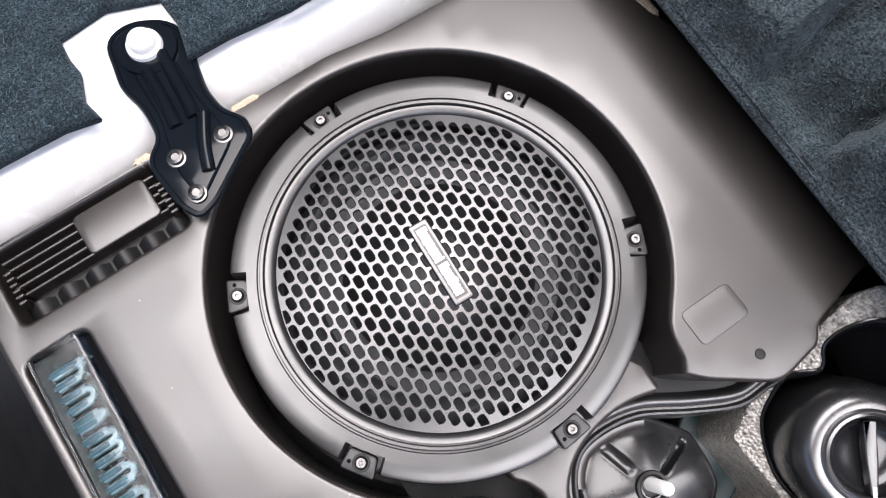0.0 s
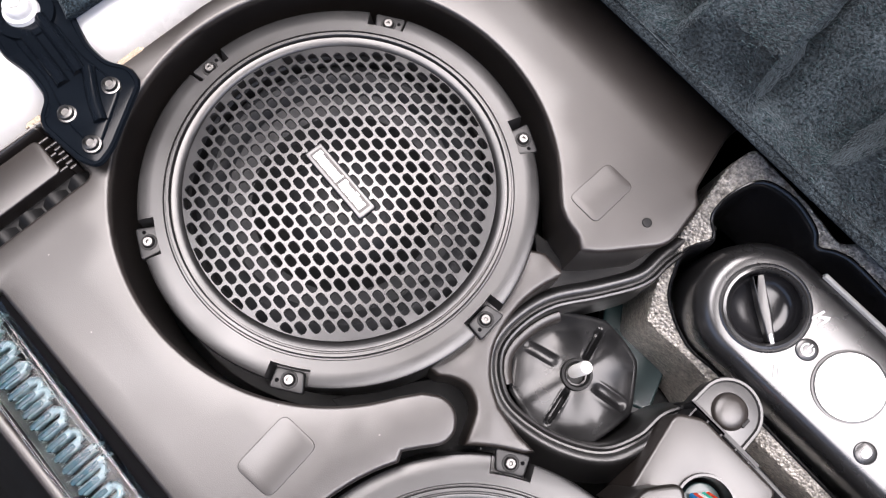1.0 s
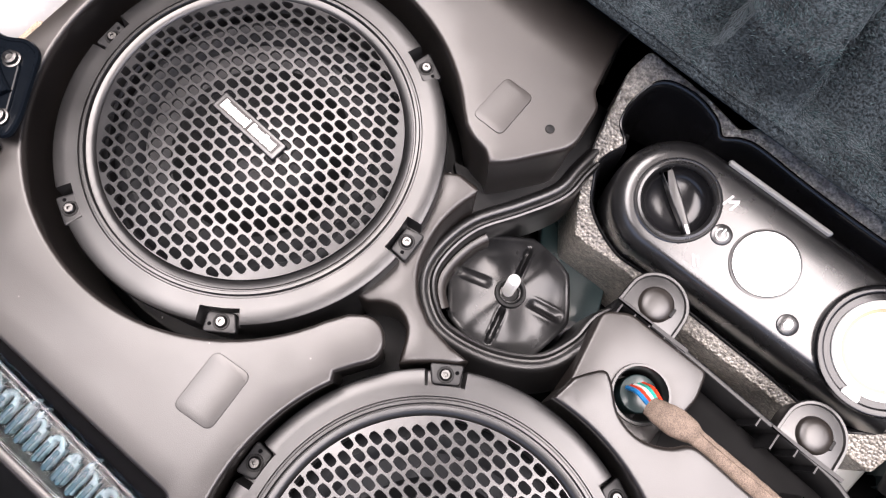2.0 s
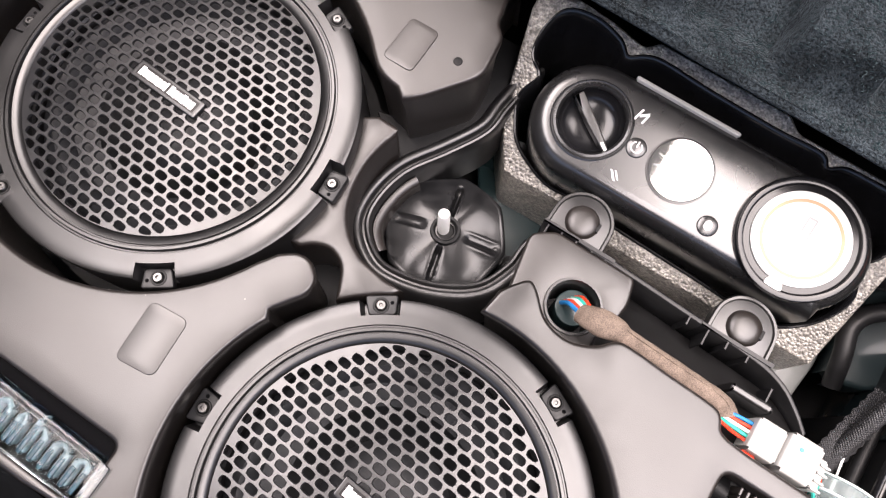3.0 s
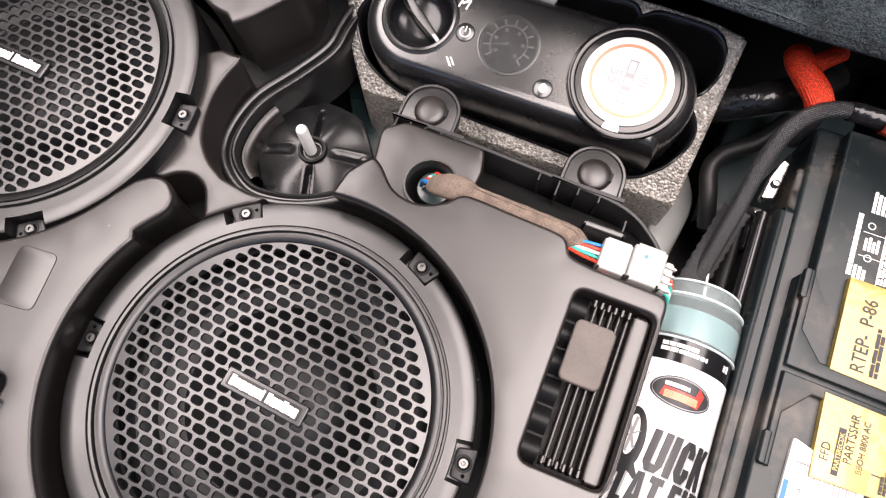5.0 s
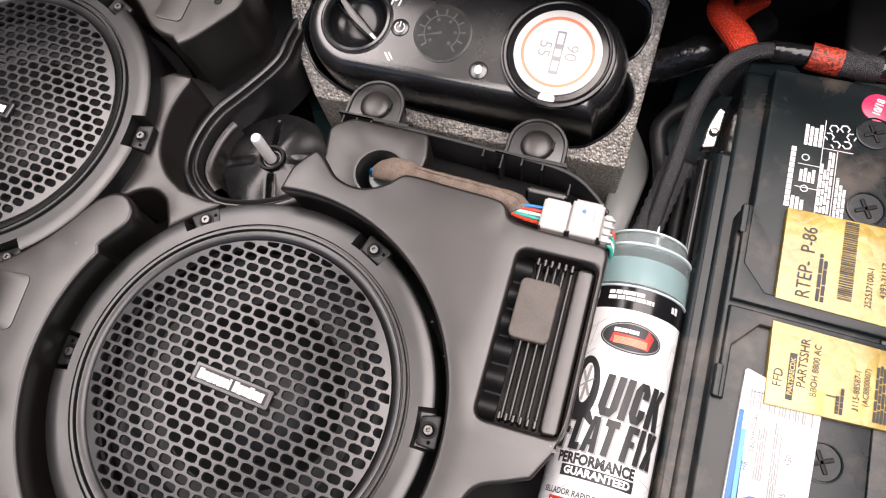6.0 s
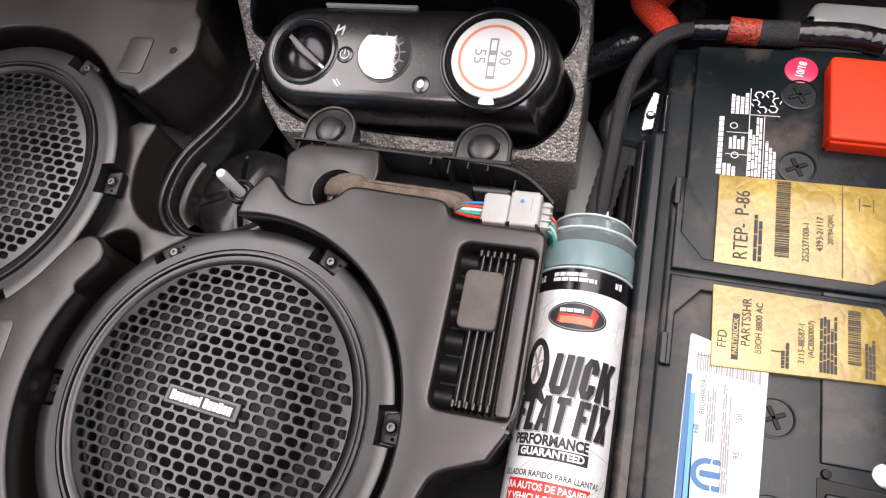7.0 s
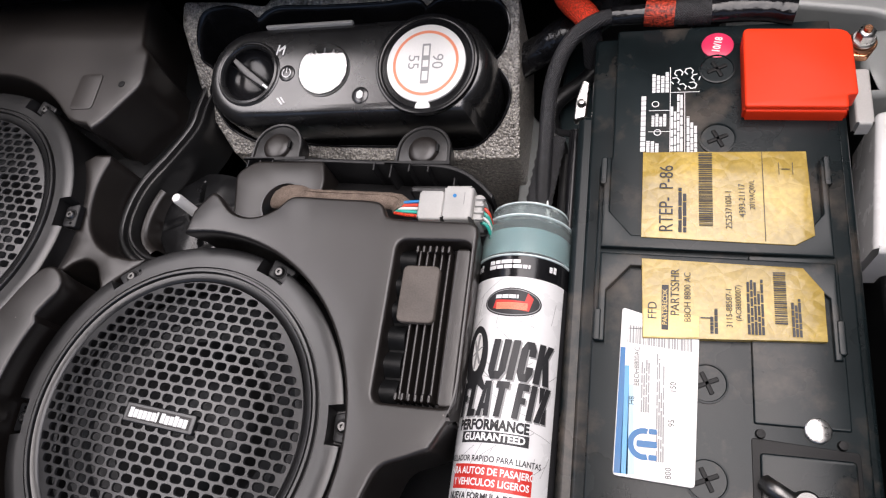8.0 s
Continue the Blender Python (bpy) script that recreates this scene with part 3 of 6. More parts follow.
# floors of the wells and recesses, their deep shade put into the black colour
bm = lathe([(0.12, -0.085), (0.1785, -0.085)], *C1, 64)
part("well_floor", bm, BLACK, box, "speaker well floor, coloured black for its deep shade")
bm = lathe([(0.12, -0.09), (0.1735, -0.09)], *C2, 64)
part("well_floor", bm, BLACK, box, "speaker well floor, coloured black for its deep shade")
island = ([(-0.082, 0.153), (-0.100, 0.153)] + curve_through([(-0.127, 0.157), (-0.149, 0.170), (-0.166, 0.193), (-0.1735, 0.228), (-0.1705, 0.258), (-0.163, 0.2755)], 4) + [(-0.190, 0.2755)]
          + arc(C1[0], C1[1], 0.160, 30, -18, 16) + curve_through([(-0.178, 0.137), (-0.168, 0.145), (-0.154, 0.149), (-0.139, 0.142), (-0.1285, 0.123)], 4) + arc(C2[0], C2[1], 0.172, 137, 121, 6))
part("saddle", slab(island, -0.09, -0.005, 0.004), SHELL, box, "low saddle between the speakers and the tub")
part("gully_floor", slab([(-0.23, 0.06), (-0.13, 0.06), (-0.112, 0.125), (-0.165, 0.165)], -0.11, -0.075, 0.001), BLACK, box, "gully floor, coloured black for shade")
# recess floor coloured near-black to hold the shade under the plate
part("badge_tray", slab(offset(ccw(BADGE), -0.0005), TOP - 0.02, TOP - 0.010, 0.0005), SHADEBLACK, box, "name plate recess floor, its shade put into the black")

# front face of the box rolling down below the name plate
bm = bmesh.new()
prof = [(-0.1225, TOP - 0.006), (-0.128, TOP - 0.014), (-0.15, -0.01), (-0.19, -0.07), (-0.26, -0.15), (-0.34, -0.2), (-0.36, -0.235)]
rows = [[bm.verts.new((x, y, z)) for y, z in prof] for x in (-0.547, -0.45, -0.35, -0.27, -0.2, -0.16)]
for a, b in zip(rows, rows[1:]):
    for i in range(len(prof) - 1):
        bm.faces.new((a[i], a[i + 1], b[i + 1], b[i]))
# black instead of shell plastic: the slope's dark reflection is painted in
part("front_face", bm, BLACK, box, "front slope, coloured black for its dark reflection")


def vent(x0, y0, x1, y1, z, slats, pad, smooth_side):
    """A louvred vent: floor, side ribs, long slats, a raised blank pad."""
    part("vent_floor", slab(rect(x0, y0, x1, y1, 0.005), z - 0.012, z - 0.004, 0.001), BLACK, box)
    for i in range(slats):
        x = x0 + (x1 - x0) * (0.28 + 0.40 * i / (slats - 1)) if smooth_side > 0 else x0 + (x1 - x0) * (0.08 + 0.5 * i / (slats - 1))
        part("vent_slat", block(x, y0 + 0.004, z - 0.006, x + 0.0026, y1 - 0.006, z + 0.010, 0.0012), SHELL, box)
    bx = x0 + (x1 - x0) * 0.10 if smooth_side > 0 else x1 - (x1 - x0) * 0.16
    n = 6
    for i in range(n):
        cy = y0 + (y1 - y0) * (i + 0.5) / n
        b = bmesh.new()
        h = (y1 - y0) / n * 0.46
        prof_ = [(-h + 2 * h * k / 8, 0.009 * math.cos((k / 8 - 0.5) * math.pi)) for k in range(9)]
        w = (x1 - x0) * 0.12
        ra = [b.verts.new((bx - w, cy + py, z - 0.004 + pz)) for py, pz in prof_]
        rb = [b.verts.new((bx + w, cy + py, z - 0.004 + pz * 0.8)) for py, pz in prof_]
        for k in range(8):
            b.faces.new((ra[k], ra[k + 1], rb[k + 1], rb[k]))
        b.faces.new(ra)
        b.faces.new(rb[::-1])
        part("vent_scallop", b, BLACK, box)
    part("vent_pad", slab(rect(pad[0], pad[1], pad[3], pad[4], 0.006), pad[5] - 0.006, pad[5], 0.0016), VENTPAD if smooth_side > 0 else SHELL, box, "flat blank pad over the slats")
    for y, s in ((y0 + 0.003, 1), (y1 - 0.003, -1)):
        for i in range(6):
            x = x0 + (x1 - x0) * (0.25 + 0.085 * i)
            part("vent_tooth", block(x, min(y, y + s * 0.007), z - 0.004, x + 0.0028, max(y, y + s * 0.007), z + 0.014, 0.001), SHELL, box)


vent(-0.540, -0.100, -0.478, 0.042, TOP - 0.018, 5, (-0.537, -0.035, TOP - 0.02, -0.501, 0.027, TOP - 0.006), -1)
vent(0.198, 0.027, 0.263, 0.166, TOP - 0.018, 5, (0.206, 0.094, TOP - 0.02, 0.2385, 0.144, TOP - 0.003), 1)
part("vent_cover", slab(rect(0.2470, 0.0285, 0.2622, 0.1645, 0.003), TOP - 0.03, TOP - 0.011, 0.003), SHELL, box, "smooth black side panel of the vent")

for loop in (rounded([(-0.208, 0.310), (-0.178, 0.310), (-0.178, 0.356), (-0.207, 0.356)], 0.006), rounded([(-0.230, -0.016), (-0.196, -0.012), (-0.200, 0.037), (-0.234, 0.034)], 0.007)):
    part("moulded_pad", slab(loop, TOP - 0.006, TOP + 0.0009, 0.0005), SHELL, box, "shallow raised rectangular pad")
part("plug", slab(circle(-0.150, 0.3415, 0.0042, 14), TOP - 0.004, TOP + 0.0008, 0.0008), BLACK, box, "tiny dark plug")

# channel beside the knob, with a double lip and a sunken tub
LIP = curve_through([(-0.109, 0.43), (-0.113, 0.395), (-0.116, 0.369), (-0.118, 0.341), (-0.137, 0.304), (-0.161, 0.264), (-0.169, 0.226), (-0.164, 0.195), (-0.1435, 0.173), (-0.115, 0.163), (-0.07, 0.172),
                     (-0.03, 0.197), (-0.013, 0.232), (-0.010, 0.262), (0.002, 0.283)], 6)


def swept(line, profile):
    """Sweeps a profile of (way to the left, height) along a plan line."""
    b = bmesh.new()
    last = None
    for i, p in enumerate(line):
        d = (Vector(line[min(i + 1, len(line) - 1)]) - Vector(line[max(i - 1, 0)])).normalized()
        row = [b.verts.new((p[0] - d.y * w, p[1] + d.x * w, z)) for w, z in profile]
        if last:
            for k in range(len(row) - 1):
                b.faces.new((last[k], last[k + 1], row[k + 1], row[k]))
        last = row
    return b


bm = swept(LIP, [(-0.022, -0.085), (-0.011, -0.066), (-0.0065, -0.0565), (-0.0045, -0.0525), (-0.002, -0.0505), (0.0008, -0.0505), (0.0028, -0.052), (0.0036, -0.0565), (0.0044, -0.0580), (0.0062, -0.0580), (0.0070, -0.0560),
                 (0.0086, -0.0546), (0.0104, -0.0552), (0.0118, -0.0580), (0.0128, -0.068), (0.0150, -0.12)])
part("tub_lip", bm, RING, box, "double moulded lip round the sunken tub")
bm = swept(LIP[29:50], [(0.0122, -0.071), (0.0140, -0.0680), (0.0160, -0.0680), (0.0200, -0.0700), (0.0212, -0.0715), (0.0218, -0.075), (0.0235, -0.12)])
part("tub_ledge", bm, SHELL, box, "narrow ledge inside the tub")
bm = bmesh.new()
mid = Vector((-0.092, 0.24))
cols = []
for x, y in LIP[24:]:
    v = (Vector((x, y)) - mid)
    cols.append([bm.verts.new((mid.x + v.x * k, mid.y + v.y * k, z)) for k, z in ((0.86, -0.115), (0.80, -0.14), (0.3, -0.15))])
for a, b in zip(cols, cols[1:]):
    for i in range(len(a) - 1):
        bm.faces.new((a[i], a[i + 1], b[i + 1], b[i]))
part("tub_wall", bm, RING, box, "sunken tub wall round the knob")
chan = [(-0.215, 0.30), (-0.16, 0.255)] + [(x, y) for x, y in LIP if y > 0.255 and x < -0.05][::-1] + [(-0.11, 0.44), (-0.16, 0.44), (-0.16, 0.31)]
# shade at the bottom of the channel is painted in as black
part("channel_floor", slab(rounded(ccw(chan), 0.001, 1), -0.075, -0.06, 0.001), BLACK, box, "channel floor, coloured black for shade")

# lower wiring shelf
shelf_loop = rounded([(-0.006, 0.190), (0.078, 0.185), (0.086, 0.254), (0.080, 0.278), (0.0, 0.278), (-0.020, 0.264)], [0.004, 0.004, 0.006, 0.006, 0.006, 0.008], 4)
hole = circle(0.046, 0.226, 0.0225, 28)
part("wiring_shelf", slab(shelf_loop, -0.10, -0.026, 0.003, holes=[hole]), SHELL, box, "lower shelf round the wires")
deck = rounded([(0.075, 0.185), (0.268, 0.185), (0.262, 0.235), (0.235, 0.262), (0.075, 0.274)], [0.002, 0.004, 0.015, 0.02, 0.002], 4)
bm = slab(deck, -0.13, -0.05, 0.0012)
for v in bm.verts:
    if v.co.z > -0.1:
        v.co.z += 0.05 - 0.75 * (v.co.y - 0.185)
part("sloping_deck", bm, RING, box, "dark deck sloping down behind the plug")
wall_line = [(-0.008, 0.280), (0.07, 0.2775), (0.136, 0.2745), (0.2, 0.271), (0.228, 0.264), (0.248, 0.25), (0.262, 0.236)]
wl = curve_through(wall_line, 4)
part("shelf_lip", slab(wl + [(x + 0.001, y + 0.0045) for x, y in wl[::-1]], -0.12, -0.028, 0.0012), RUBBER, box, "thin upright rim behind the shelf")
for x, long_ in ((-0.012, 0), (0.002, 0), (0.017, 0), (0.033, 0), (0.047, 0), (0.134, 0), (0.153, 1), (0.172, 0), (0.192, 0), (0.221, 1)):
    yr = 0.281 - 0.03 * max(0, x - 0.03) - (0.016 if x > 0.21 else 0)
    b = bmesh.new()
    slab(rect(x, yr - (0.020 if long_ else 0.012), x + 0.0042, yr, 0.0006, 2), -0.07, -0.0275, 0.0014, b)
    part("rim_rib", b, RUBBER, box)
for x0, x1, yb in ((-0.017, 0.058, 0.2785), (0.146, 0.217, 0.2725)):
    part("tab_flange", slab(rect(x0, yb, x1, yb + 0.006, 0.001, 2), -0.07, -0.0268, 0.0012), RUBBER, box, "upright flange under a fixing tab")
part("plug_stop", block(0.186, 0.232, -0.06, 0.225, 0.240, -0.008, 0.003), RING, box, "moulded stop beside the plug")
bm = lathe([(0.0262, -0.027), (0.0255, -0.0235), (0.0235, -0.0235), (0.0222, -0.027), (0.0222, -0.06), (0.0222, -0.09)], 0.046, 0.226, 32)
part("wire_boss", bm, RING, box, "round collar where the wires come out")
part("wire_socket", slab(circle(0.0475, 0.229, 0.0165, 24), -0.09, -0.04, 0.001), DARKTEAL, box, "teal round socket in the collar")


def pin_tab(cx, cy):
    z = -0.038
    loop = [(cx - 0.028, cy - 0.022)] + [(cx + 0.028, cy - 0.022)] + arc(cx, cy, 0.028, 0, 180, 14)
    tab = part("pin_tab", slab(loop, z - 0.02, z, 0.003), RING, box, "arched fixing tab")
    part("push_pin", lathe([(0, z + 0.0062), (0.008, z + 0.0058), (0.0135, z + 0.0044), (0.0155, z + 0.0024), (0.0160, z + 0.0003), (0.0172, z - 0.0012), (0.0172, z - 0.003)], cx, cy, 36), SHELL, tab)
    part("pin_key", slab(rect(cx + 0.0135, cy - 0.003, cx + 0.0165, cy + 0.006, 0.0006, 2), z, z + 0.0042, 0.0005), BLACK, tab, "small slot beside the pin")
    rim = [(cx - 0.028, cy - 0.02, z)] + [(x, y, z) for x, y in arc(cx, cy, 0.0275, 180, 0, 16)] + [(cx + 0.028, cy - 0.02, z)]
    part("tab_rim", tube(rim, 0.0022, 6), RING, tab)


pin_tab(0.0145, 0.302)
pin_tab(0.183, 0.2955)


# ---- subwoofers ----
def grille_mesh(radius, thick=0.0022):
    """A domed disc pierced by staggered rounded slots."""
    pu, pv, hl, hw, rc = 0.01335, 0.0089, 0.0056, 0.0037, 0.0033
    dome = lambda x, y: 0.0055 + 0.0095 * (1 - (x * x + y * y) / radius ** 2)
    slots = []
    for j in range(-15, 16):
        for i in range(-11, 12):
            x, y = (i + 0.5 * (j % 2)) * pu, j * pv
            if math.hypot(x, y) < radius - 0.0016 and not (abs(x) < 0.034 and abs(y) < 0.005):
                slots.append((x, y))
    shape = rect(-hl, -hw, hl, hw, rc, 2)

    def clipped(x, y):
        out = []
        for px, py in shape:
            q = Vector((x + px, y + py))
            if q.length > radius - 0.0008:
                q = q.normalized() * (radius - 0.0008)
            out.append(tuple(q))
        return out

    loops = [clipped(x, y) for x, y in slots]
    from mathutils.geometry import delaunay_2d_cdt
    pts, edges = [], []
    for loop in [circle(0, 0, radius, 96)] + loops:
        s = len(pts)
        pts += [Vector(p) for p in loop]
        edges += [(s + i, s + (i + 1) % len(loop)) for i in range(len(loop))]
    co, _, faces, orig, _, _ = delaunay_2d_cdt(pts, edges, [], 0, 1e-7)
    bm = bmesh.new()
    vs = [bm.verts.new((c.x, c.y, dome(c.x, c.y))) for c in co]
    S = np.array(slots)
    for f in faces:
        cx, cy = sum(co[i].x for i in f) / 3, sum(co[i].y for i in f) / 3
        near = S[np.abs(S[:, 1] - cy) < hw]
        if len(near):
            q = near[np.argmin(np.abs(near[:, 0] - cx))]
            if abs(q[0] - cx) < hl and inside(cx, cy, clipped(q[0], q[1])):
                continue
        bm.faces.new([vs[i] for i in f])
    where = {}
    for i, src in enumerate(orig):
        for k in src:
            where[k] = vs[i]
    s = 96
    for loop in loops:
        n = len(loop)
        cx, cy = sum(p[0] for p in loop) / n, sum(p[1] for p in loop) / n
        top_ring = [where.get(s + i) for i in range(n)]
        # pressed-in rim of the slot, then its wall
        for k, dz in ((0.95, 0.0005), (0.90, 0.0013), (0.88, thick)):
            low = [bm.verts.new((cx + (p[0] - cx) * k, cy + (p[1] - cy) * k, dome(*p) - dz)) for p in loop]
            for i in range(n):
                a, b = top_ring[i], top_ring[(i + 1) % n]
                if a and b and a is not b:
                    bm.faces.new((a, b, low[(i + 1) % n], low[i]))
            top_ring = low
        s += n
    return bm


def subwoofer(cx, cy, z, turn):
    sub = thing("subwoofer", (cx, cy, z), "round black subwoofer with a pierced metal grille, set in its well", "subwoofer", "subwoofers in the box")
    prof = [(0.120, -0.09), (0.1665, -0.09), (0.1665, -0.004), (0.1655, -0.0012), (0.163, 0), (0.1535, 0.0002), (0.1527, 0.0002), (0.1448, 0.0004), (0.1440, -0.0012), (0.1428, -0.0012), (0.1424, 0.0018), (0.1418, 0.0024), (0.1396, 0.0024), (0.1390, 0.0018),
            (0.1386, -0.0012), (0.1376, -0.0012), (0.1372, 0.0010), (0.1340, 0.0004), (0.1306, -0.0018), (0.1300, -0.003), (0.1296, -0.010), (0.1275, -0.012), (0.1275, -0.03)]
    prof = [(r, z + (0.006 if z > -0.005 else 0)) for r, z in prof]
    ring = lathe(prof, 0, 0, 360)
    for v in ring.verts:
        away = (math.degrees(math.atan2(v.co.y, v.co.x)) - 4 + 30) % 60 - 30
        if math.hypot(v.co.x, v.co.y) > 0.1530 and v.co.z > -0.01 and abs(away) < 5.3:
            v.co.z -= 0.018
    part("ring_frame", ring, RING, sub, "satin black moulded ring", local=True)
    part("surround", lathe([(0.128, -0.026), (0.122, -0.017), (0.114, -0.013), (0.106, -0.017), (0.101, -0.026)], 0, 0, 64), CONE, sub, "grey roll surround", local=True)
    part("cone", lathe([(0.101, -0.026), (0.082, -0.034)], 0, 0, 64), CONE, sub, "grey speaker cone", local=True)
    part("inner_cone", lathe([(0.082, -0.034), (0.070, -0.044), (0.056, -0.052)], 0, 0, 64), BLACK, sub, "black inner ring of the cone", local=True)
    part("dust_cap", lathe([(0.056, -0.052), (0.054, -0.047), (0.045, -0.038), (0.03, -0.032), (0.012, -0.029), (0, -0.0285)], 0, 0, 48), CONE, sub, "domed grey dust cap", local=True)
    grille = part("grille", move(grille_mesh(0.1295), turn=turn), GRILLE, sub, "domed black metal grille with rounded slots", local=True)
    badge = part("badge", move(slab(rect(-0.0365, -0.0085, 0.0365, 0.0085, 0.002), 0.012, 0.0175, 0.0012), turn=turn), GRILLE, grille, "small framed name badge", local=True)
    b = flat([rect(-0.0325, -0.0055, 0.0325, 0.0055, 0.001)], 0.0178)
    part("badge_plate", move(b, turn=turn), BADGEFACE, grille, "dark metal badge face", local=True, smooth=0)
    b = flat([rect(-0.0305 + 0.0047 * i, -0.0043 + 0.0003 * (i % 2), -0.0305 + 0.0047 * i + (0.0022 if i == 6 else 0.0043), 0.0044 if i in (0, 6, 7, 10) else 0.0032, 0.0005, 2) for i in range(13)], 0.0181)
    part("badge_writing", move(b, turn=turn), WINK, grille, "", local=True, smooth=0)
    for k in range(6):
        a = radians(4 + 60 * k)
        ca, sa = 0.1625 * math.cos(a), 0.1625 * math.sin(a)
        deg = math.degrees(a)
        b = slab(rounded([(-0.0082, -0.0125), (0.0088, -0.0145), (0.0088, 0.0135), (-0.0082, 0.0105)], 0.003, 3), -0.0115, -0.0042, 0.0014)
        clip = part("mount_lug", move(b, ca, sa, 0, deg), RUBBER, sub, "black screwed lug in a notch", local=True)
        # flat black discs painted for the shade of the hole and screw gap
        part("lug_hole_shade", lathe([(0, -0.0040), (0.0016, -0.0040), (0.0018, -0.0044)], ca + 0.0095 * math.cos(a - 1.35), sa + 0.0095 * math.sin(a - 1.35), 10), SHADEBLACK, clip, "", local=True)
        part("washer_gap_shade", lathe([(0, -0.0038), (0.0066, -0.0038), (0.007, -0.0043)], ca, sa, 18), BLACK, clip, "", local=True)
        part("screw", lathe([(0, -0.0030), (0.0012, -0.0030), (0.0017, -0.0014), (0.0036, -0.0014), (0.0046, -0.0024), (0.0052, -0.0038)], ca, sa, 16), STEEL, clip, "small zinc screw", local=True)
    return sub


subwoofer(*C1, 0.008, -3)
subwoofer(*C2, 0.0, -5)

# crumbs and grit fallen into the wells
rnd = random.Random(8)
bm = bmesh.new()
for cx, cy, r in ((*C1, 0.1715), (*C2, 0.1690)):
    for i in range(16):
        a, q = rnd.uniform(0, 2 * math.pi), rnd.uniform(0.0007, 0.0016)
        x, y = cx + (r + rnd.uniform(-0.002, 0.003)) * math.cos(a), cy + (r + rnd.uniform(-0.002, 0.003)) * math.sin(a)
        m = Matrix.Translation((x, y, -0.0845 + q * 0.5)) @ Euler((rnd.random(), rnd.random(), a)).to_matrix().to_4x4() @ Matrix.Diagonal((q * rnd.uniform(1, 2.2), q, q * 0.7, 1))
        bmesh.ops.create_icosphere(bm, subdivisions=1, radius=1.0, matrix=m)
grit = part("grit", bm, PAPER)
tagged(grit, "pale crumbs and grit lying in the speaker wells", "grit", kind="stuff")

# ---- name plate ----
plate_ = thing("name_plate", (-0.315, -0.09, TOP), "clear acrylic name plate with raised silver letters in a black recess", "name plate")
part("acrylic", slab(rounded([(-0.455, -0.106), (-0.186, -0.113), (-0.186, -0.077), (-0.455, -0.0695)], 0.002, 2), TOP - 0.0098, TOP + 0.001, 0.0012), ACRYL, plate_, "clear acrylic block")
rnd = random.Random(4)
x = -0.436
for w, tall in ((0.016, 1), (0.016, 0), (0.011, 0), (0.024, 0), (0.016, 0), (0.016, 0), (0.006, 1), (0.015, 1), (0.016, 0), (0.011, 0), (0.016, 1), (0.017, 0), (0.016, 0)):
    drop = -(x + 0.43) * 0.028
    y0, y1 = -0.1025 + drop, (-0.0735 if tall else -0.0795) + drop
    strokes = 3 if w > 0.02 else 2 if w > 0.0105 else 1
    gap_ = (w - 0.0062) / max(1, strokes - 1)
    for k in range(strokes):
        sx = x + k * gap_
        high = y1 if (tall and k == 0) or not tall else y1 - 0.006
        mark = part("raised_mark", slab(rect(sx - 0.0006, y0 - 0.0006, sx + 0.0062, high, 0.0026, 4), TOP - 0.0095, TOP - 0.0016, 0.0022), FROST, plate_, "raised silver bar")
        part("mark_face", slab(rect(sx + 0.0009, y0 + 0.0004, sx + 0.0047, high - 0.0065, 0.0009, 2), TOP - 0.003, TOP - 0.0009, 0.0003), DEEPTEAL, mark, "dark teal face of the bar")
    if strokes > 1:
        cap_y = (y1 - 0.006 if tall else y1) - 0.001
        bow = [(x + 0.0028 + (w - 0.0062) * k / 10, cap_y - 0.003 + 0.004 * math.sin(math.pi * ((strokes - 1) * k / 10 % 1.0 if k < 10 else 0)), TOP - 0.003) for k in range(11)]
        part("mark_bow", tube(bow, 0.0022, 8), FROST, plate_, "raised silver bow")
    x += w + 0.0042
for yy, hh in ((-0.0715, 0.0012), (-0.1085, 0.0010), (-0.0755, 0.0005)):
    part("bright_edge", tube([(-0.452, yy + 0.0005, TOP + 0.0012), (-0.32, yy - 0.003, TOP + 0.0012), (-0.188, yy - 0.0068 + (0.004 if yy < -0.1 else 0), TOP + 0.0012)], hh, 6), LENS, plate_, "glinting edge of the acrylic")
part("film", slab(rounded([(-0.19, -0.113), (-0.178, -0.112), (-0.179, -0.079), (-0.189, -0.078)], 0.001, 2), TOP + 0.001, TOP + 0.0028, 0.0004), LENS, plate_, "clear adhesive film past the plate end")

# ---- knob in the tub ----
kx, ky = -0.093, 0.238
knob = thing("hold_down_knob", (kx, ky, -0.14), "black scalloped hold-down knob with a pale rod", "knob")
bm = bmesh.new()
NR, NA = 30, 256
rows = []
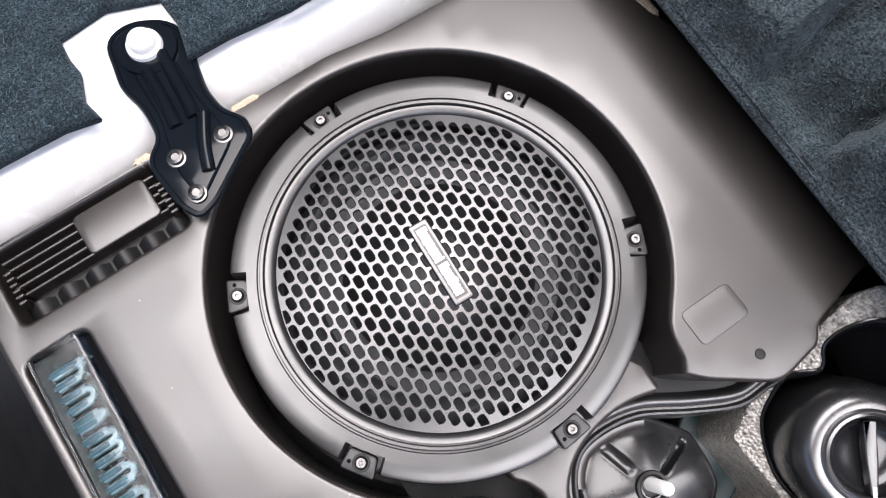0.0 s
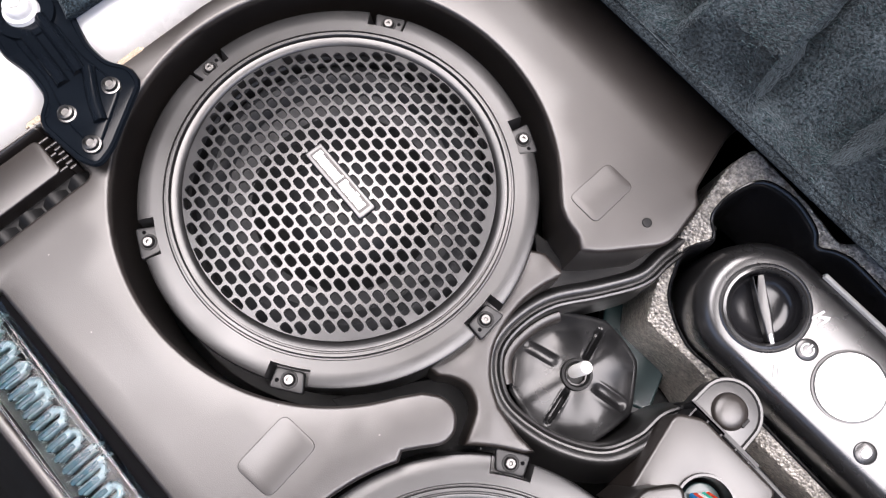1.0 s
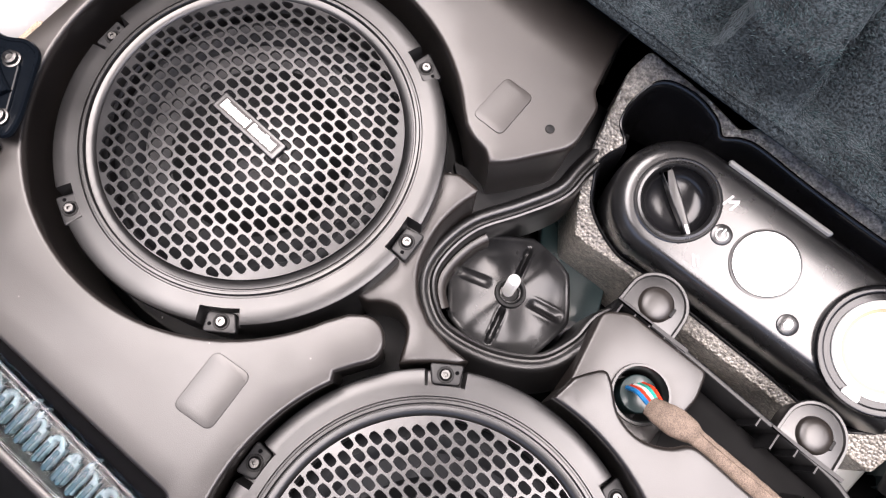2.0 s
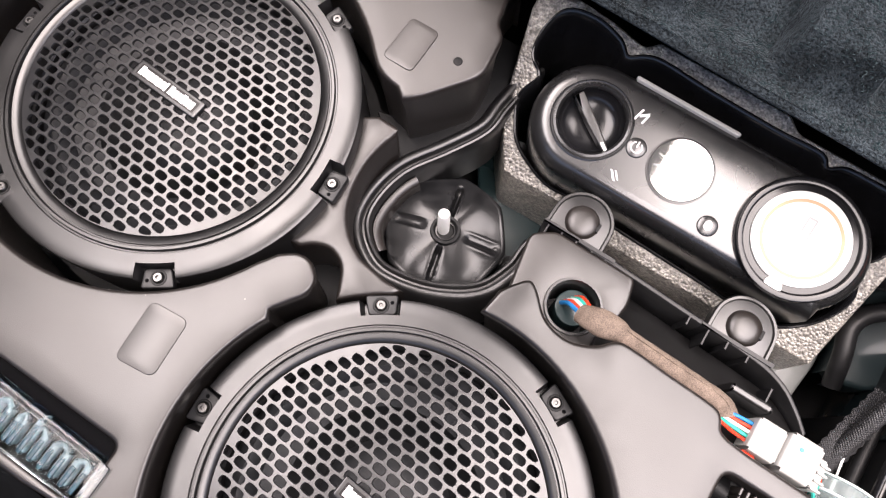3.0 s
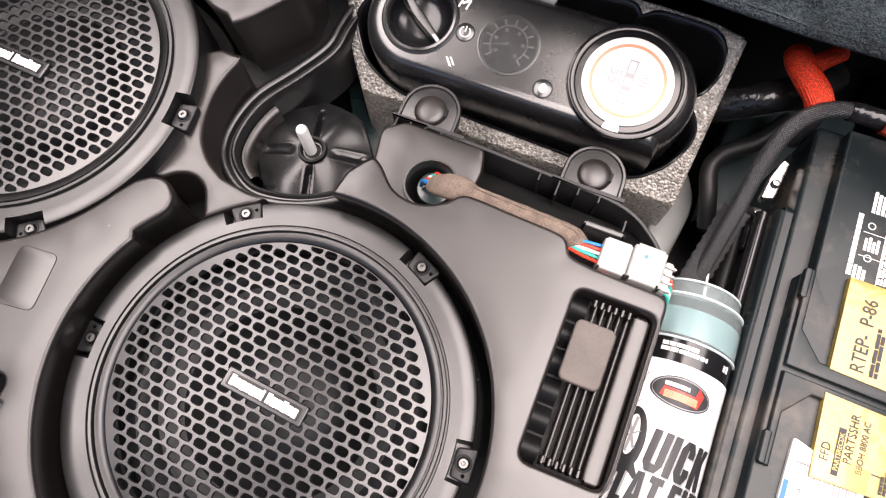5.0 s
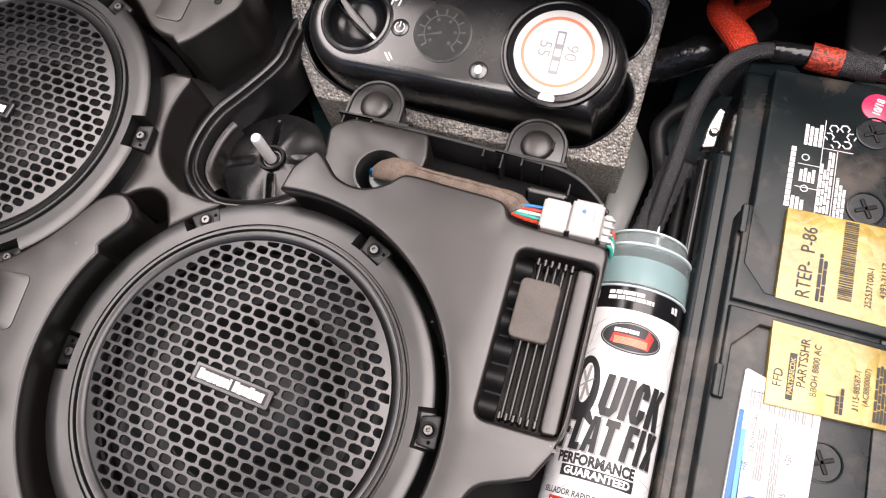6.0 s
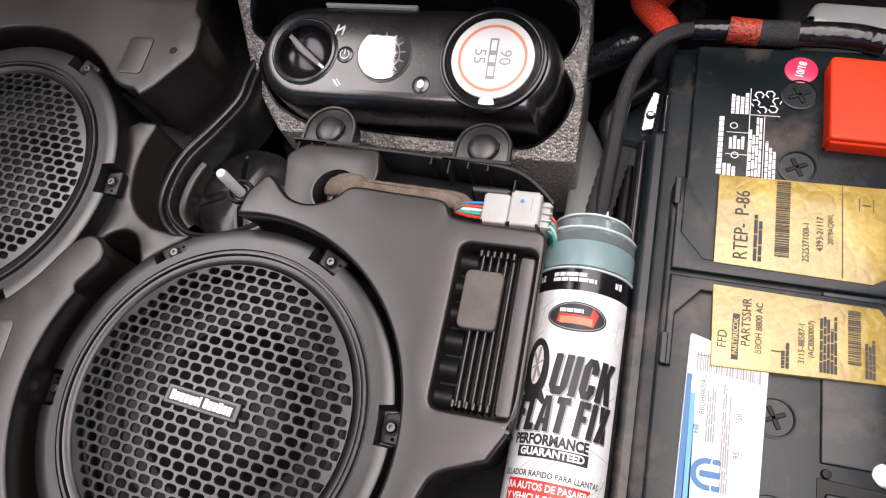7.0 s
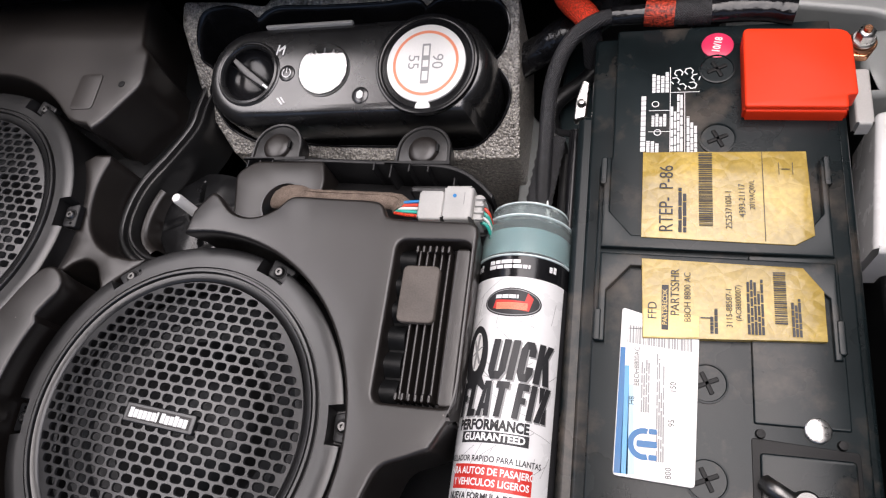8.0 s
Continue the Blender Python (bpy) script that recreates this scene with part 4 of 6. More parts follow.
for j in range(NR + 1):
    row = []
    for i in range(NA):
        th = 2 * math.pi * i / NA
        s = j / NR
        r = (0.0592 + 0.0034 * (1 - abs(math.sin(4 * (th - radians(14)))))) * (0.14 + 0.86 * min(1.0, s * 1.08) if s < 0.93 else 1.0)
        z = -0.082 - 0.010 * (r / 0.06) ** 2 + 0.0022 * math.cos(4 * (th - radians(73))) * min(1, s * 1.6) + 0.0013 * math.exp(-((s - 0.93) / 0.03) ** 2) - (0.0 if s < 0.93 else (s - 0.93) / 0.07 * 0.03)
        for q in range(4):
            a = radians(14 + 90 * q)
            along = r * math.cos(th - a)
            across = r * math.sin(th - a)
            if along > 0:
                wide, deep, mid_, long_ = (0.0028, 0.009, 0.034, 0.016) if q % 2 else (0.0050, 0.0026, 0.037, 0.016)
                reach = math.exp(-((along - mid_) / long_) ** 8)
                z -= deep * math.exp(-abs(across / wide) ** (4 if q % 2 else 2)) * reach
                z += 0.0007 * math.exp(-((abs(across) - wide * 1.25) / 0.0016) ** 2) * reach
        row.append(bm.verts.new((kx + r * math.cos(th), ky + r * math.sin(th), z)))
    rows.append(row)
for a, b in zip(rows, rows[1:]):
    for i in range(NA):
        bm.faces.new((a[i], a[(i + 1) % NA], b[(i + 1) % NA], b[i]))
part("grip", bm, KNOBSKIN, knob, "scalloped glossy black grip")
part("hub", lathe([(0.0, -0.086), (0.008, -0.086), (0.012, -0.078), (0.0145, -0.078), (0.0155, -0.084), (0.0155, -0.1)], kx, ky, 32), BLACK, knob)
part("rod", lathe([(0, -0.0375), (0.0048, -0.038), (0.0060, -0.041), (0.0060, -0.1)], kx - 0.003, ky + 0.001, 16), WHITEROD, knob, "upright pale plastic rod")

# ---- bracket on the west rail ----
brk = thing("hinge_bracket", (-0.56, 0.08, 0.045), "black painted steel bracket bolted to the white rail", "bracket")
plate_loop = rounded([(-0.509, 0.117), (-0.478, 0.068), (-0.473, 0.052), (-0.487, 0.045), (-0.532, 0.040), (-0.545, 0.058), (-0.574, 0.060), (-0.600, 0.054), (-0.618, 0.058), (-0.642, 0.062), (-0.647, 0.085),
                      (-0.632, 0.113), (-0.606, 0.119), (-0.590, 0.112), (-0.562, 0.106), (-0.540, 0.108), (-0.525, 0.119)], [0.006, 0.006, 0.006, 0.006, 0.012, 0.01, 0.01, 0.008, 0.008, 0.016, 0.016, 0.016, 0.01, 0.008, 0.008, 0.008, 0.006], 4)
part("bracket_plate", slab(plate_loop, 0.040, 0.046, 0.002), EPAINT, brk)
for pts in ([(-0.608, 0.094), (-0.56, 0.0905), (-0.545, 0.0885)], [(-0.60, 0.077), (-0.56, 0.0745), (-0.545, 0.073)], [(-0.544, 0.0955), (-0.52, 0.083), (-0.5, 0.0755)]):
    part("stiffening_rib", tube([(x, y, 0.0475) for x, y in curve_through(pts, 6)], 0.0056, 12), EPAINT, brk)
part("raised_web", slab(rounded([(-0.600, 0.101), (-0.606, 0.066), (-0.560, 0.0655), (-0.538, 0.060), (-0.512, 0.055), (-0.486, 0.058), (-0.486, 0.066), (-0.513, 0.104), (-0.530, 0.103), (-0.560, 0.099)], 0.008, 4), 0.044, 0.0482, 0.0028), EPAINT, brk, "pressed-up middle of the bracket")
part("bracket_edge", tube([(x, y, 0.045) for x, y in plate_loop + plate_loop[:1]], 0.0026, 6), EPAINT, brk, "rolled steel edge")
part("washer_ring", lathe([(0.0, 0.05), (0.0235, 0.05), (0.0235, 0.044)], -0.6175, 0.087, 32), EPAINT, brk)
part("bolt", lathe([(0, 0.062), (0.009, 0.062), (0.0105, 0.060), (0.0108, 0.054), (0.0138, 0.0535), (0.0146, 0.050)], -0.6195, 0.0865, 24), WHITE, brk, "large white-painted bolt head")
part("bolt_socket", lathe([(0, 0.0625), (0.0042, 0.0625), (0.005, 0.0632), (0.0056, 0.0626), (0.0056, 0.0615)], -0.6195, 0.0865, 6), CONN, brk, "hexagon socket of the bolt")
for x, y in ((-0.520, 0.0995), (-0.5225, 0.060), (-0.489, 0.059)):
    part("rivet", lathe([(0, 0.0515), (0.003, 0.0515), (0.004, 0.0535), (0.0058, 0.0525), (0.0060, 0.049), (0.0074, 0.0486), (0.0076, 0.0462)], x, y, 18), STEEL, brk, "zinc rivet")
for i, (x, y, dx, dy) in enumerate(((-0.541, 0.127, 0.006, 0.014), (-0.546, 0.036, 0.004, 0.009), (-0.447, 0.458, 0.03, 0.006))):
    pad = part("foam_pad", slab(rect(x - dx, y - dy, x + dx, y + dy, 0.003), 0.01, 0.032, 0.003), TAN)
    tagged(pad, "tan foam pad squeezed in beside the speaker box", "foam pad", "foam pads")

# ---- foam tray with tyre inflator ----
tray = thing("foam_tray", (0.08, 0.4, -0.2), "black bead-foam tray, sheen painted as speckled grey, with a shiny black hollow", "foam tray")
tray_loop = rounded([(-0.080, 0.329), (-0.03, 0.331), (0.0, 0.330), (0.045, 0.322), (0.271, 0.323), (0.2725, 0.463), (0.236, 0.468), (0.135, 0.4675), (0.120, 0.476), (-0.012, 0.476), (-0.022, 0.4675), (-0.06, 0.473), (-0.13, 0.477), (-0.135, 0.455), (-0.113, 0.374)], [0.006, 0.01, 0.01, 0.004, 0.004, 0.003, 0.01, 0.006, 0.004, 0.004, 0.006, 0.006, 0.006, 0.004, 0.02], 4)
hollow = ccw(curve_through([(-0.038, 0.340), (0.0, 0.341), (0.05, 0.338), (0.147, 0.336), (0.212, 0.334), (0.240, 0.347), (0.256, 0.366), (0.260, 0.383), (0.253, 0.395), (0.245, 0.401), (0.245, 0.409), (0.254, 0.418), (0.260, 0.434), (0.255, 0.450), (0.240, 0.459),
                            (0.210, 0.460), (0.186, 0.459), (0.172, 0.453), (0.160, 0.460), (0.12, 0.459), (0.05, 0.460), (0.0, 0.462), (-0.018, 0.459), (-0.032, 0.453), (-0.046, 0.461), (-0.075, 0.466), (-0.103, 0.461),
                            (-0.113, 0.442), (-0.111, 0.423), (-0.098, 0.414), (-0.095, 0.407), (-0.103, 0.390), (-0.095, 0.372), (-0.078, 0.354)], 5, True))
foam_top = lambda y: -0.103 + 0.73 * (y - 0.323)
bm = bmesh.new()
tl, hl_ = ccw(tray_loop), offset(hollow, 0.002)
extra = []
for i in range(150):
    for j in range(75):
        x, y = -0.14 + i * 0.0028, 0.32 + j * 0.0028
        if inside(x, y, offset(tl, -0.006)) and not inside(x, y, offset(hl_, 0.003)):
            extra.append((x, y))
rings = fill(bm, [offset(tl, -0.003), hl_], lambda x, y: foam_top(y) + 0.0014 * noise.noise(Vector((x * 160, y * 160, 0))), extra)
skirt(bm, rings[0], offset(tl, -0.003), lip(0.003, 0, -0.13), 1, lambda x, y: foam_top(y))
part("tray_body", bm, FOAM, tray, "black bead foam with its sheen painted speckled grey")
bm = bmesh.new()
ring0 = [bm.verts.new((x, y, foam_top(y) + 0.0004)) for x, y in hl_]
skirt(bm, ring0, hl_, [(-0.0012, 0.0012), (-0.003, -0.0005), (-0.0045, -0.007), (-0.006, -0.03), (-0.008, -0.11)], 1, lambda x, y: foam_top(y))
part("hollow_wall", bm, GLOSS, tray, "smooth shiny black skin of the hollow")
part("hollow_lip", tube([(x, y, foam_top(y) + 0.0006) for x, y in hl_ + hl_[:2]], 0.0013, 6), GLOSS, tray, "shiny pressed rim of the hollow")
bm = slab(offset(hollow, 0.002), -0.23, -0.21, 0.001)
part("tray_floor", bm, BLACK, tray, "dark floor of the hollow")

infl = thing("tyre_inflator", (0.08, 0.385, -0.1), "satin black tyre inflator with dial, knob and round bottle cap", "tyre inflator")
IT, IC = 13, (0.07, 0.383, -0.012)


def on_face(bm):
    return tilt(bm, IC, IT)


Z = -0.012
body_loop = [(0.20, 0.332)] + arc(0.19, 0.384, 0.055, -80, 80, 14) + [(0.0, 0.437)] + arc(-0.028, 0.383, 0.053, 95, 265, 18)
bm = bmesh.new()
bl = ccw(body_loop)
inner = offset(bl, -0.012)
rings = fill(bm, [inner, circle(-0.028, 0.382, 0.034, 48)], Z)
skirt(bm, rings[0], inner, [(0.003, Z - 0.0003), (0.007, Z - 0.0016), (0.011, Z - 0.0052), (0.0145, Z - 0.011), (0.0165, Z - 0.02), (0.018, Z - 0.05), (0.018, Z - 0.12)])
part("body", on_face(bm), INFL, infl, "satin black housing with rounded shoulders")
bm = lathe([(0.0385, Z - 0.004), (0.0385, Z + 0.0006), (0.0372, Z + 0.0014), (0.036, Z + 0.0006), (0.0352, Z + 0.0022), (0.0330, Z + 0.003), (0.0312, Z + 0.0012), (0.0305, Z - 0.002)], -0.028, 0.382, 48)
dial_knob = part("selector_knob", on_face(bm), INFL, infl, "raised collar of the selector knob")
part("knob_disc", on_face(lathe([(0.0307, Z - 0.002), (0.0302, Z - 0.005), (0.029, Z - 0.010), (0.023, Z - 0.0145), (0.014, Z - 0.0165), (0, Z - 0.0172)], -0.028, 0.382, 48)), GLOSS, dial_knob, "glossy black sunken disc")
bm = slab(rounded([(-0.0298, -0.0062), (0.0, -0.0050), (0.0298, -0.0030), (0.0298, 0.0030), (0.0, 0.0050), (-0.0298, 0.0062)], 0.0015, 2), -0.011, -0.001, 0.0018)
part("knob_blade", on_face(move(bm, -0.028, 0.382, Z, -35)), RING, dial_knob, "raised blade of the knob")
bm = flat([rect(-0.004, -0.0014, 0.008, 0.0014, 0.001)], 0)
part("knob_pointer", on_face(move(bm, -0.0065, 0.3668, Z - 0.0005, -35)), WINK, dial_knob, smooth=0)

gauge = part("pressure_gauge", on_face(lathe([(0.0305, Z - 0.002), (0.0305, Z + 0.0012), (0.029, Z + 0.0014), (0.0285, Z + 0.0005), (0, Z + 0.0005)], 0.0635, 0.3825, 48)), RING, infl, "round dark pressure gauge")
bm = bmesh.new()
for i in range(11):
    a = radians(225 - 27 * i)
    for r0, r1, w in ((0.0185, 0.0245, 0.0009), (0.012, 0.0155, 0.0016)):
        if r0 < 0.015 and i % 2:
            continue
        c, s = math.cos(a), math.sin(a)
        flat([[(0.0635 + c * r0 - s * w, 0.3825 + s * r0 + c * w), (0.0635 + c * r1 - s * w, 0.3825 + s * r1 + c * w), (0.0635 + c * r1 + s * w, 0.3825 + s * r1 - c * w), (0.0635 + c * r0 + s * w, 0.3825 + s * r0 - c * w)]], Z + 0.0012, bm)
ring_o, ring_i = arc(0.0635, 0.3825, 0.0185, 225, -45, 30), arc(0.0635, 0.3825, 0.0172, 225, -45, 30)
for i in range(30):
    flat([[ring_o[i], ring_o[i + 1], ring_i[i + 1], ring_i[i]]], Z + 0.0012, bm)
part("gauge_marks", on_face(bm), WINK, gauge, smooth=0)
bm = flat([[(0.0635, 0.384), (0.064, 0.381), (0.0455, 0.3765)]], Z + 0.0016)
part("gauge_needle", on_face(bm), WINK, gauge, smooth=0)
part("gauge_glass", on_face(lathe([(0, Z + 0.0030), (0.02, Z + 0.0030), (0.0282, Z + 0.0030)], 0.0635, 0.3825, 48)), WINDOW, gauge, "clear gauge window")
for cx, cy in ((0.0195, 0.3805), (0.109, 0.352)):
    part("push_button", on_face(lathe([(0, Z + 0.0012), (0.0085, Z + 0.001), (0.0095, Z + 0.0002), (0.0098, Z - 0.001)], cx, cy, 28)), INFL, infl, "small round push button")
bm = bmesh.new()
for i in range(20):
    a0, a1 = radians(120 + 300 * i / 20 - 60 + 60), radians(120 + 300 * (i + 1) / 20)
    c = (0.0195, 0.3805)
    flat([[(c[0] + r * math.cos(a), c[1] + r * math.sin(a)) for r, a in ((0.0056, a0), (0.0056, a1), (0.0044, a1), (0.0044, a0))]], Z + 0.0018, bm)
part("power_ring", on_face(bm), WINK, infl, smooth=0)
part("power_dash", on_face(flat([rect(0.0189, 0.3805, 0.0201, 0.3865)], Z + 0.0018)), WINK, infl, smooth=0)
part("lamp_symbol", on_face(flat([rounded([(0.1055, 0.3495), (0.109, 0.3475), (0.1125, 0.3495), (0.1125, 0.355), (0.109, 0.3575), (0.1055, 0.355)], 0.001, 2)], Z + 0.0018)), WINK, infl, smooth=0)
for loop in ([(0.003, 0.402), (0.006, 0.414), (0.008, 0.414), (0.005, 0.402)], [(0.006, 0.408), (0.014, 0.414), (0.014, 0.411), (0.0075, 0.406)], [(0.011, 0.402), (0.013, 0.412), (0.015, 0.412), (0.013, 0.402)],
             [(0.010, 0.352), (0.0125, 0.352), (0.019, 0.344), (0.0165, 0.344)], [(0.014, 0.353), (0.016, 0.353), (0.0215, 0.346), (0.0195, 0.346)]):
    part("symbol", on_face(flat([loop], Z + 0.0008)), WINK, infl, smooth=0)
part("light_strip", block(-0.014, 0.4345, -0.004, 0.092, 0.4385, 0.0005, 0.0012), CONN, infl, "thin pale strip along the housing edge")
bm = lathe([(0.0490, -0.06), (0.0520, -0.016), (0.0556, -0.005), (0.0556, -0.0015), (0.0546, 0.0008), (0.0525, 0.0015), (0.0495, 0.0005), (0.048, -0.002), (0.044, -0.002), (0, -0.002)], 0, 0, 72)
BC = (0.1810, 0.3815, -0.007)
bottle = part("bottle_cap", tilt(move(bm, *BC), BC, IT), GLOSS, infl, "wide round black cap ring")
bm = slab(circle(0, 0, 0.0425, 56), -0.003, 0.0005, 0.0008)
slab(rounded([(-0.008, -0.054), (0.008, -0.054), (0.008, -0.041), (-0.008, -0.041)], 0.007, 5), -0.003, 0.0005, 0.0008, bm)
part("cap_label", tilt(move(bm, *BC), BC, IT), PAPER, bottle, "round white paper label with a tab")
bm = bmesh.new()
ro, ri = circle(0, 0, 0.0355, 60), circle(0, 0, 0.0325, 60)
for i in range(60):
    flat([[ro[i], ro[(i + 1) % 60], ri[(i + 1) % 60], ri[i]]], 0.0009, bm)
part("label_ring", tilt(move(bm, *BC), BC, IT), OINK, bottle, smooth=0)
bm = slab(rect(-0.0045, -0.0225, 0.0045, 0.021, 0.001, 2), 0, 0.0009, 0.0002, holes=[rect(-0.0028, 0.008, 0.0028, 0.019), rect(-0.003, -0.0045, 0.003, 0.003), rect(-0.003, -0.019, 0.003, -0.009)])
part("label_gauge", tilt(move(bm, *BC), BC, IT), GINK, bottle, smooth=0)
for words, x in (("90", 0.0125), ("55", -0.0135)):
    bm = letters(words, 0.017)
    part("label_figures", tilt(move(bm, BC[0] + x, BC[1] + 0.001, BC[2] + 0.001, -90), BC, IT), GINK, bottle, smooth=0)

# ---- wiring on the shelf ----
har = thing("wiring_harness", (0.13, 0.21, -0.02), "brown cloth-taped wire bundle ending in a grey plug", "wiring harness")
path = curve_through([(0.052, 0.2175, 0.000), (0.060, 0.2165, 0.007), (0.072, 0.2170, 0.011), (0.084, 0.2188, 0.0105), (0.094, 0.2188, 0.008), (0.12, 0.2178, 0.007), (0.15, 0.2165, 0.007), (0.178, 0.2145, 0.007), (0.186, 0.2100, 0.008), (0.1885, 0.2065, 0.008)], 6)
wide_ = curve_through([(0.0085, 0), (0.0105, 0), (0.0118, 0), (0.0098, 0), (0.0075, 0), (0.0078, 0), (0.0082, 0), (0.0086, 0), (0.0095, 0), (0.0102, 0)], 6)
bm = tube(path, [w for w, _ in wide_], 20, flat=0.62)
for v in bm.verts:
    v.co += Vector((0, 0, 1)) * 0.0011 * noise.noise(v.co * 210) + Vector((0, 1, 0)) * 0.0006 * noise.noise(v.co * 150 + Vector((7, 0, 0)))
part("taped_sleeve", bm, TAPE, har, "fuzzy brown cloth tape")
part("tape_seam", tube([(x, y + 0.0035, z + 0.0048) for x, y, z in path[20:50]], 0.0009, 6), TAPE, har, "raised seam of the tape")
for i, (m, dy) in enumerate(((WBLUE, 0.007), (WRED, 0.003), (WWHITE, -0.001), (WTEAL, -0.005), (ORANGE, -0.009))):
    part("wire", tube(curve_through([(0.182, 0.206 + dy * 0.5, 0.010), (0.195, 0.2055 + dy * 0.8, 0.013), (0.212, 0.206 + dy * 0.95, 0.012)], 5), 0.0015, 8), m, har, m.name.replace("_", " "))
    part("wire", tube(curve_through([(0.036 + i * 0.0022, 0.226 + i * 0.0028, -0.036), (0.041 + i * 0.0020, 0.2235 + i * 0.0026, -0.016), (0.053 + i * 0.001, 0.218 + i * 0.0022, -0.004), (0.064, 0.215 + i * 0.001, 0.004)], 5), 0.0021, 8), m, har, m.name.replace("_", " "))
bm = block(0.207, 0.191, -0.004, 0.231, 0.2195, 0.021, 0.002)
plug = part("plug_body", bm, CONN, har, "pale grey plug housing")
part("plug_cover", block(0.231, 0.189, -0.004, 0.258, 0.222, 0.026, 0.0025), CONN, har, "pale grey raised latch cover")
part("plug_tail", block(0.258, 0.190, -0.004, 0.266, 0.216, 0.02, 0.0015), CONN, har)
for i in range(4):
    part("plug_rib", block(0.2595, 0.1905 + i * 0.0065, 0.018, 0.268, 0.1925 + i * 0.0065, 0.0225, 0.0006), CONN, har)
    part("tail_wire", tube(curve_through([(0.264, 0.193 + i * 0.005, 0.012), (0.270, 0.190 + i * 0.004, 0.010), (0.2725, 0.184 + i * 0.003, -0.004)], 4), 0.0016, 6), (WTEAL, WWHITE, WTEAL, WRED)[i], har)
part("plug_dot", lathe([(0, 0.0266), (0.0017, 0.0266), (0.0018, 0.0255)], 0.2415, 0.2115, 12), WBLUE, har, "tiny blue dot")
part("plug_slit", block(0.250, 0.203, 0.025, 0.2506, 0.215, 0.0264, 0.0002), GINK, har)
part("plug_foot", block(0.208, 0.1865, -0.004, 0.220, 0.191, 0.012, 0.001), ORANGE, har, "orange locking tab")

# ---- spray can ----
can = thing("sealant_can", (0.30, 0.1, -0.06), "white tyre sealant spray can with a translucent teal cap, lying down", "spray can")
A, B = Vector((0.2985, -0.15, -0.012)), Vector((0.3015, 0.217, -0.026))
axis = (B - A).normalized()
side = axis.cross(Vector((0, 0, 1))).normalized()
up = side.cross(axis)
CM = Matrix((side, axis, up)).transposed().to_4x4()
CM.translation = A
RC = 0.0405
LEN = (B - A).length


def turned(profile, n=64):
    """Turns a profile of (radius, way along the can) about the can's axis."""
    b = bmesh.new()
    rows = []
    for r, s in profile:
        rows.append([b.verts.new((r * math.cos(2 * math.pi * i / n), s, r * math.sin(2 * math.pi * i / n))) for i in range(n)] if r > 1e-6 else [b.verts.new((0, s, 0))])
    for p, q in zip(rows, rows[1:]):
        for i in range(n):
            j = (i + 1) % n
            u = list(dict.fromkeys([p[i % len(p)], p[j % len(p)], q[j % len(q)], q[i % len(q)]]))
            if len(u) >= 3:
                b.faces.new(u)
    b.transform(CM)
    return b


def wrapped(bm, s, turn=0.0, lift=0.0003, cell=0.006):
    """Lays a flat print round the can: x runs round it, y along it."""
    xs = [v.co.x for v in bm.verts]
    x = min(xs) + cell
    while x < max(xs):
        bmesh.ops.bisect_plane(bm, geom=bm.verts[:] + bm.edges[:] + bm.faces[:], plane_co=(x, 0, 0), plane_no=(1, 0, 0))
        x += cell
    for v in bm.verts:
        a = math.pi / 2 - (v.co.x / RC + radians(turn))
        v.co = Vector(((RC + lift) * math.cos(a), s + v.co.y, (RC + lift) * math.sin(a)))
    bm.transform(CM)
    return bm


SH = LEN - 0.055  # shoulder, where the cap starts
part("can_body", turned([(0, 0), (RC - 0.004, 0), (RC - 0.001, 0.003), (RC, 0.006), (RC, SH - 0.022)]), CANWHITE, can, "glossy white printed can wall")
part("black_band", turned([(RC, SH - 0.022), (RC, SH - 0.002), (RC - 0.003, SH + 0.001), (RC - 0.008, SH + 0.004)]), GLOSS, can, "black printed band under the cap")
part("cap", turned([(RC - 0.0005, SH - 0.004), (RC + 0.0003, SH + 0.002), (RC - 0.0005, SH + 0.03), (RC - 0.002, SH + 0.036), (RC - 0.0045, SH + 0.038), (RC - 0.006, SH + 0.050), (RC - 0.009, SH + 0.052), (RC - 0.012, SH + 0.050),
                    (RC - 0.012, SH + 0.036), (0, SH + 0.034)]), TEALCAP, can, "translucent teal plastic cap")
part("cap_insert", turned([(RC - 0.003, SH + 0.002), (RC - 0.003, SH + 0.012), (RC - 0.006, SH + 0.026), (RC - 0.012, SH + 0.027), (0, SH + 0.027)]), TEAL, can, "teal inner cup of the cap")
for s_, r_ in ((SH - 0.003, RC + 0.0006), (SH + 0.036, RC - 0.0012), (SH + 0.0505, RC - 0.0068)):
    part("cap_rim", turned([(r_ - 0.0008, s_), (r_ + 0.0006, s_ + 0.0004), (r_ + 0.0008, s_ + 0.0014), (r_ - 0.0004, s_ + 0.0020)]), FROSTRIM, can, "pale frosted rim of the cap")
part("nozzle", turned([(0.02, SH + 0.002), (0.018, SH + 0.008), (0.009, SH + 0.01), (0.008, SH + 0.024), (0, SH + 0.025)], 24), CONN, can, "pale valve inside the cap")


def print_(name, bm, s, x, mat, lift=0.0004, turn=0.0):
    move(bm, x, 0, 0, turn)
    part(name, wrapped(bm, s, CAN_TURN, lift), mat, can, smooth=0)


CAN_TURN = -7.0


def oval(a, b):
    bm = flat([circle(0, 0, 1.0, 40)], 0)
    bmesh.ops.scale(bm, vec=(a, b, 1), verts=bm.verts)
    return bm


OV = SH - 0.0445
print_("oval_rim", oval(0.0245, 0.0125), OV, 0.004, INK, 0.0003)
print_("oval_edge", oval(0.0232, 0.0114), OV, 0.004, GINK, 0.0005)
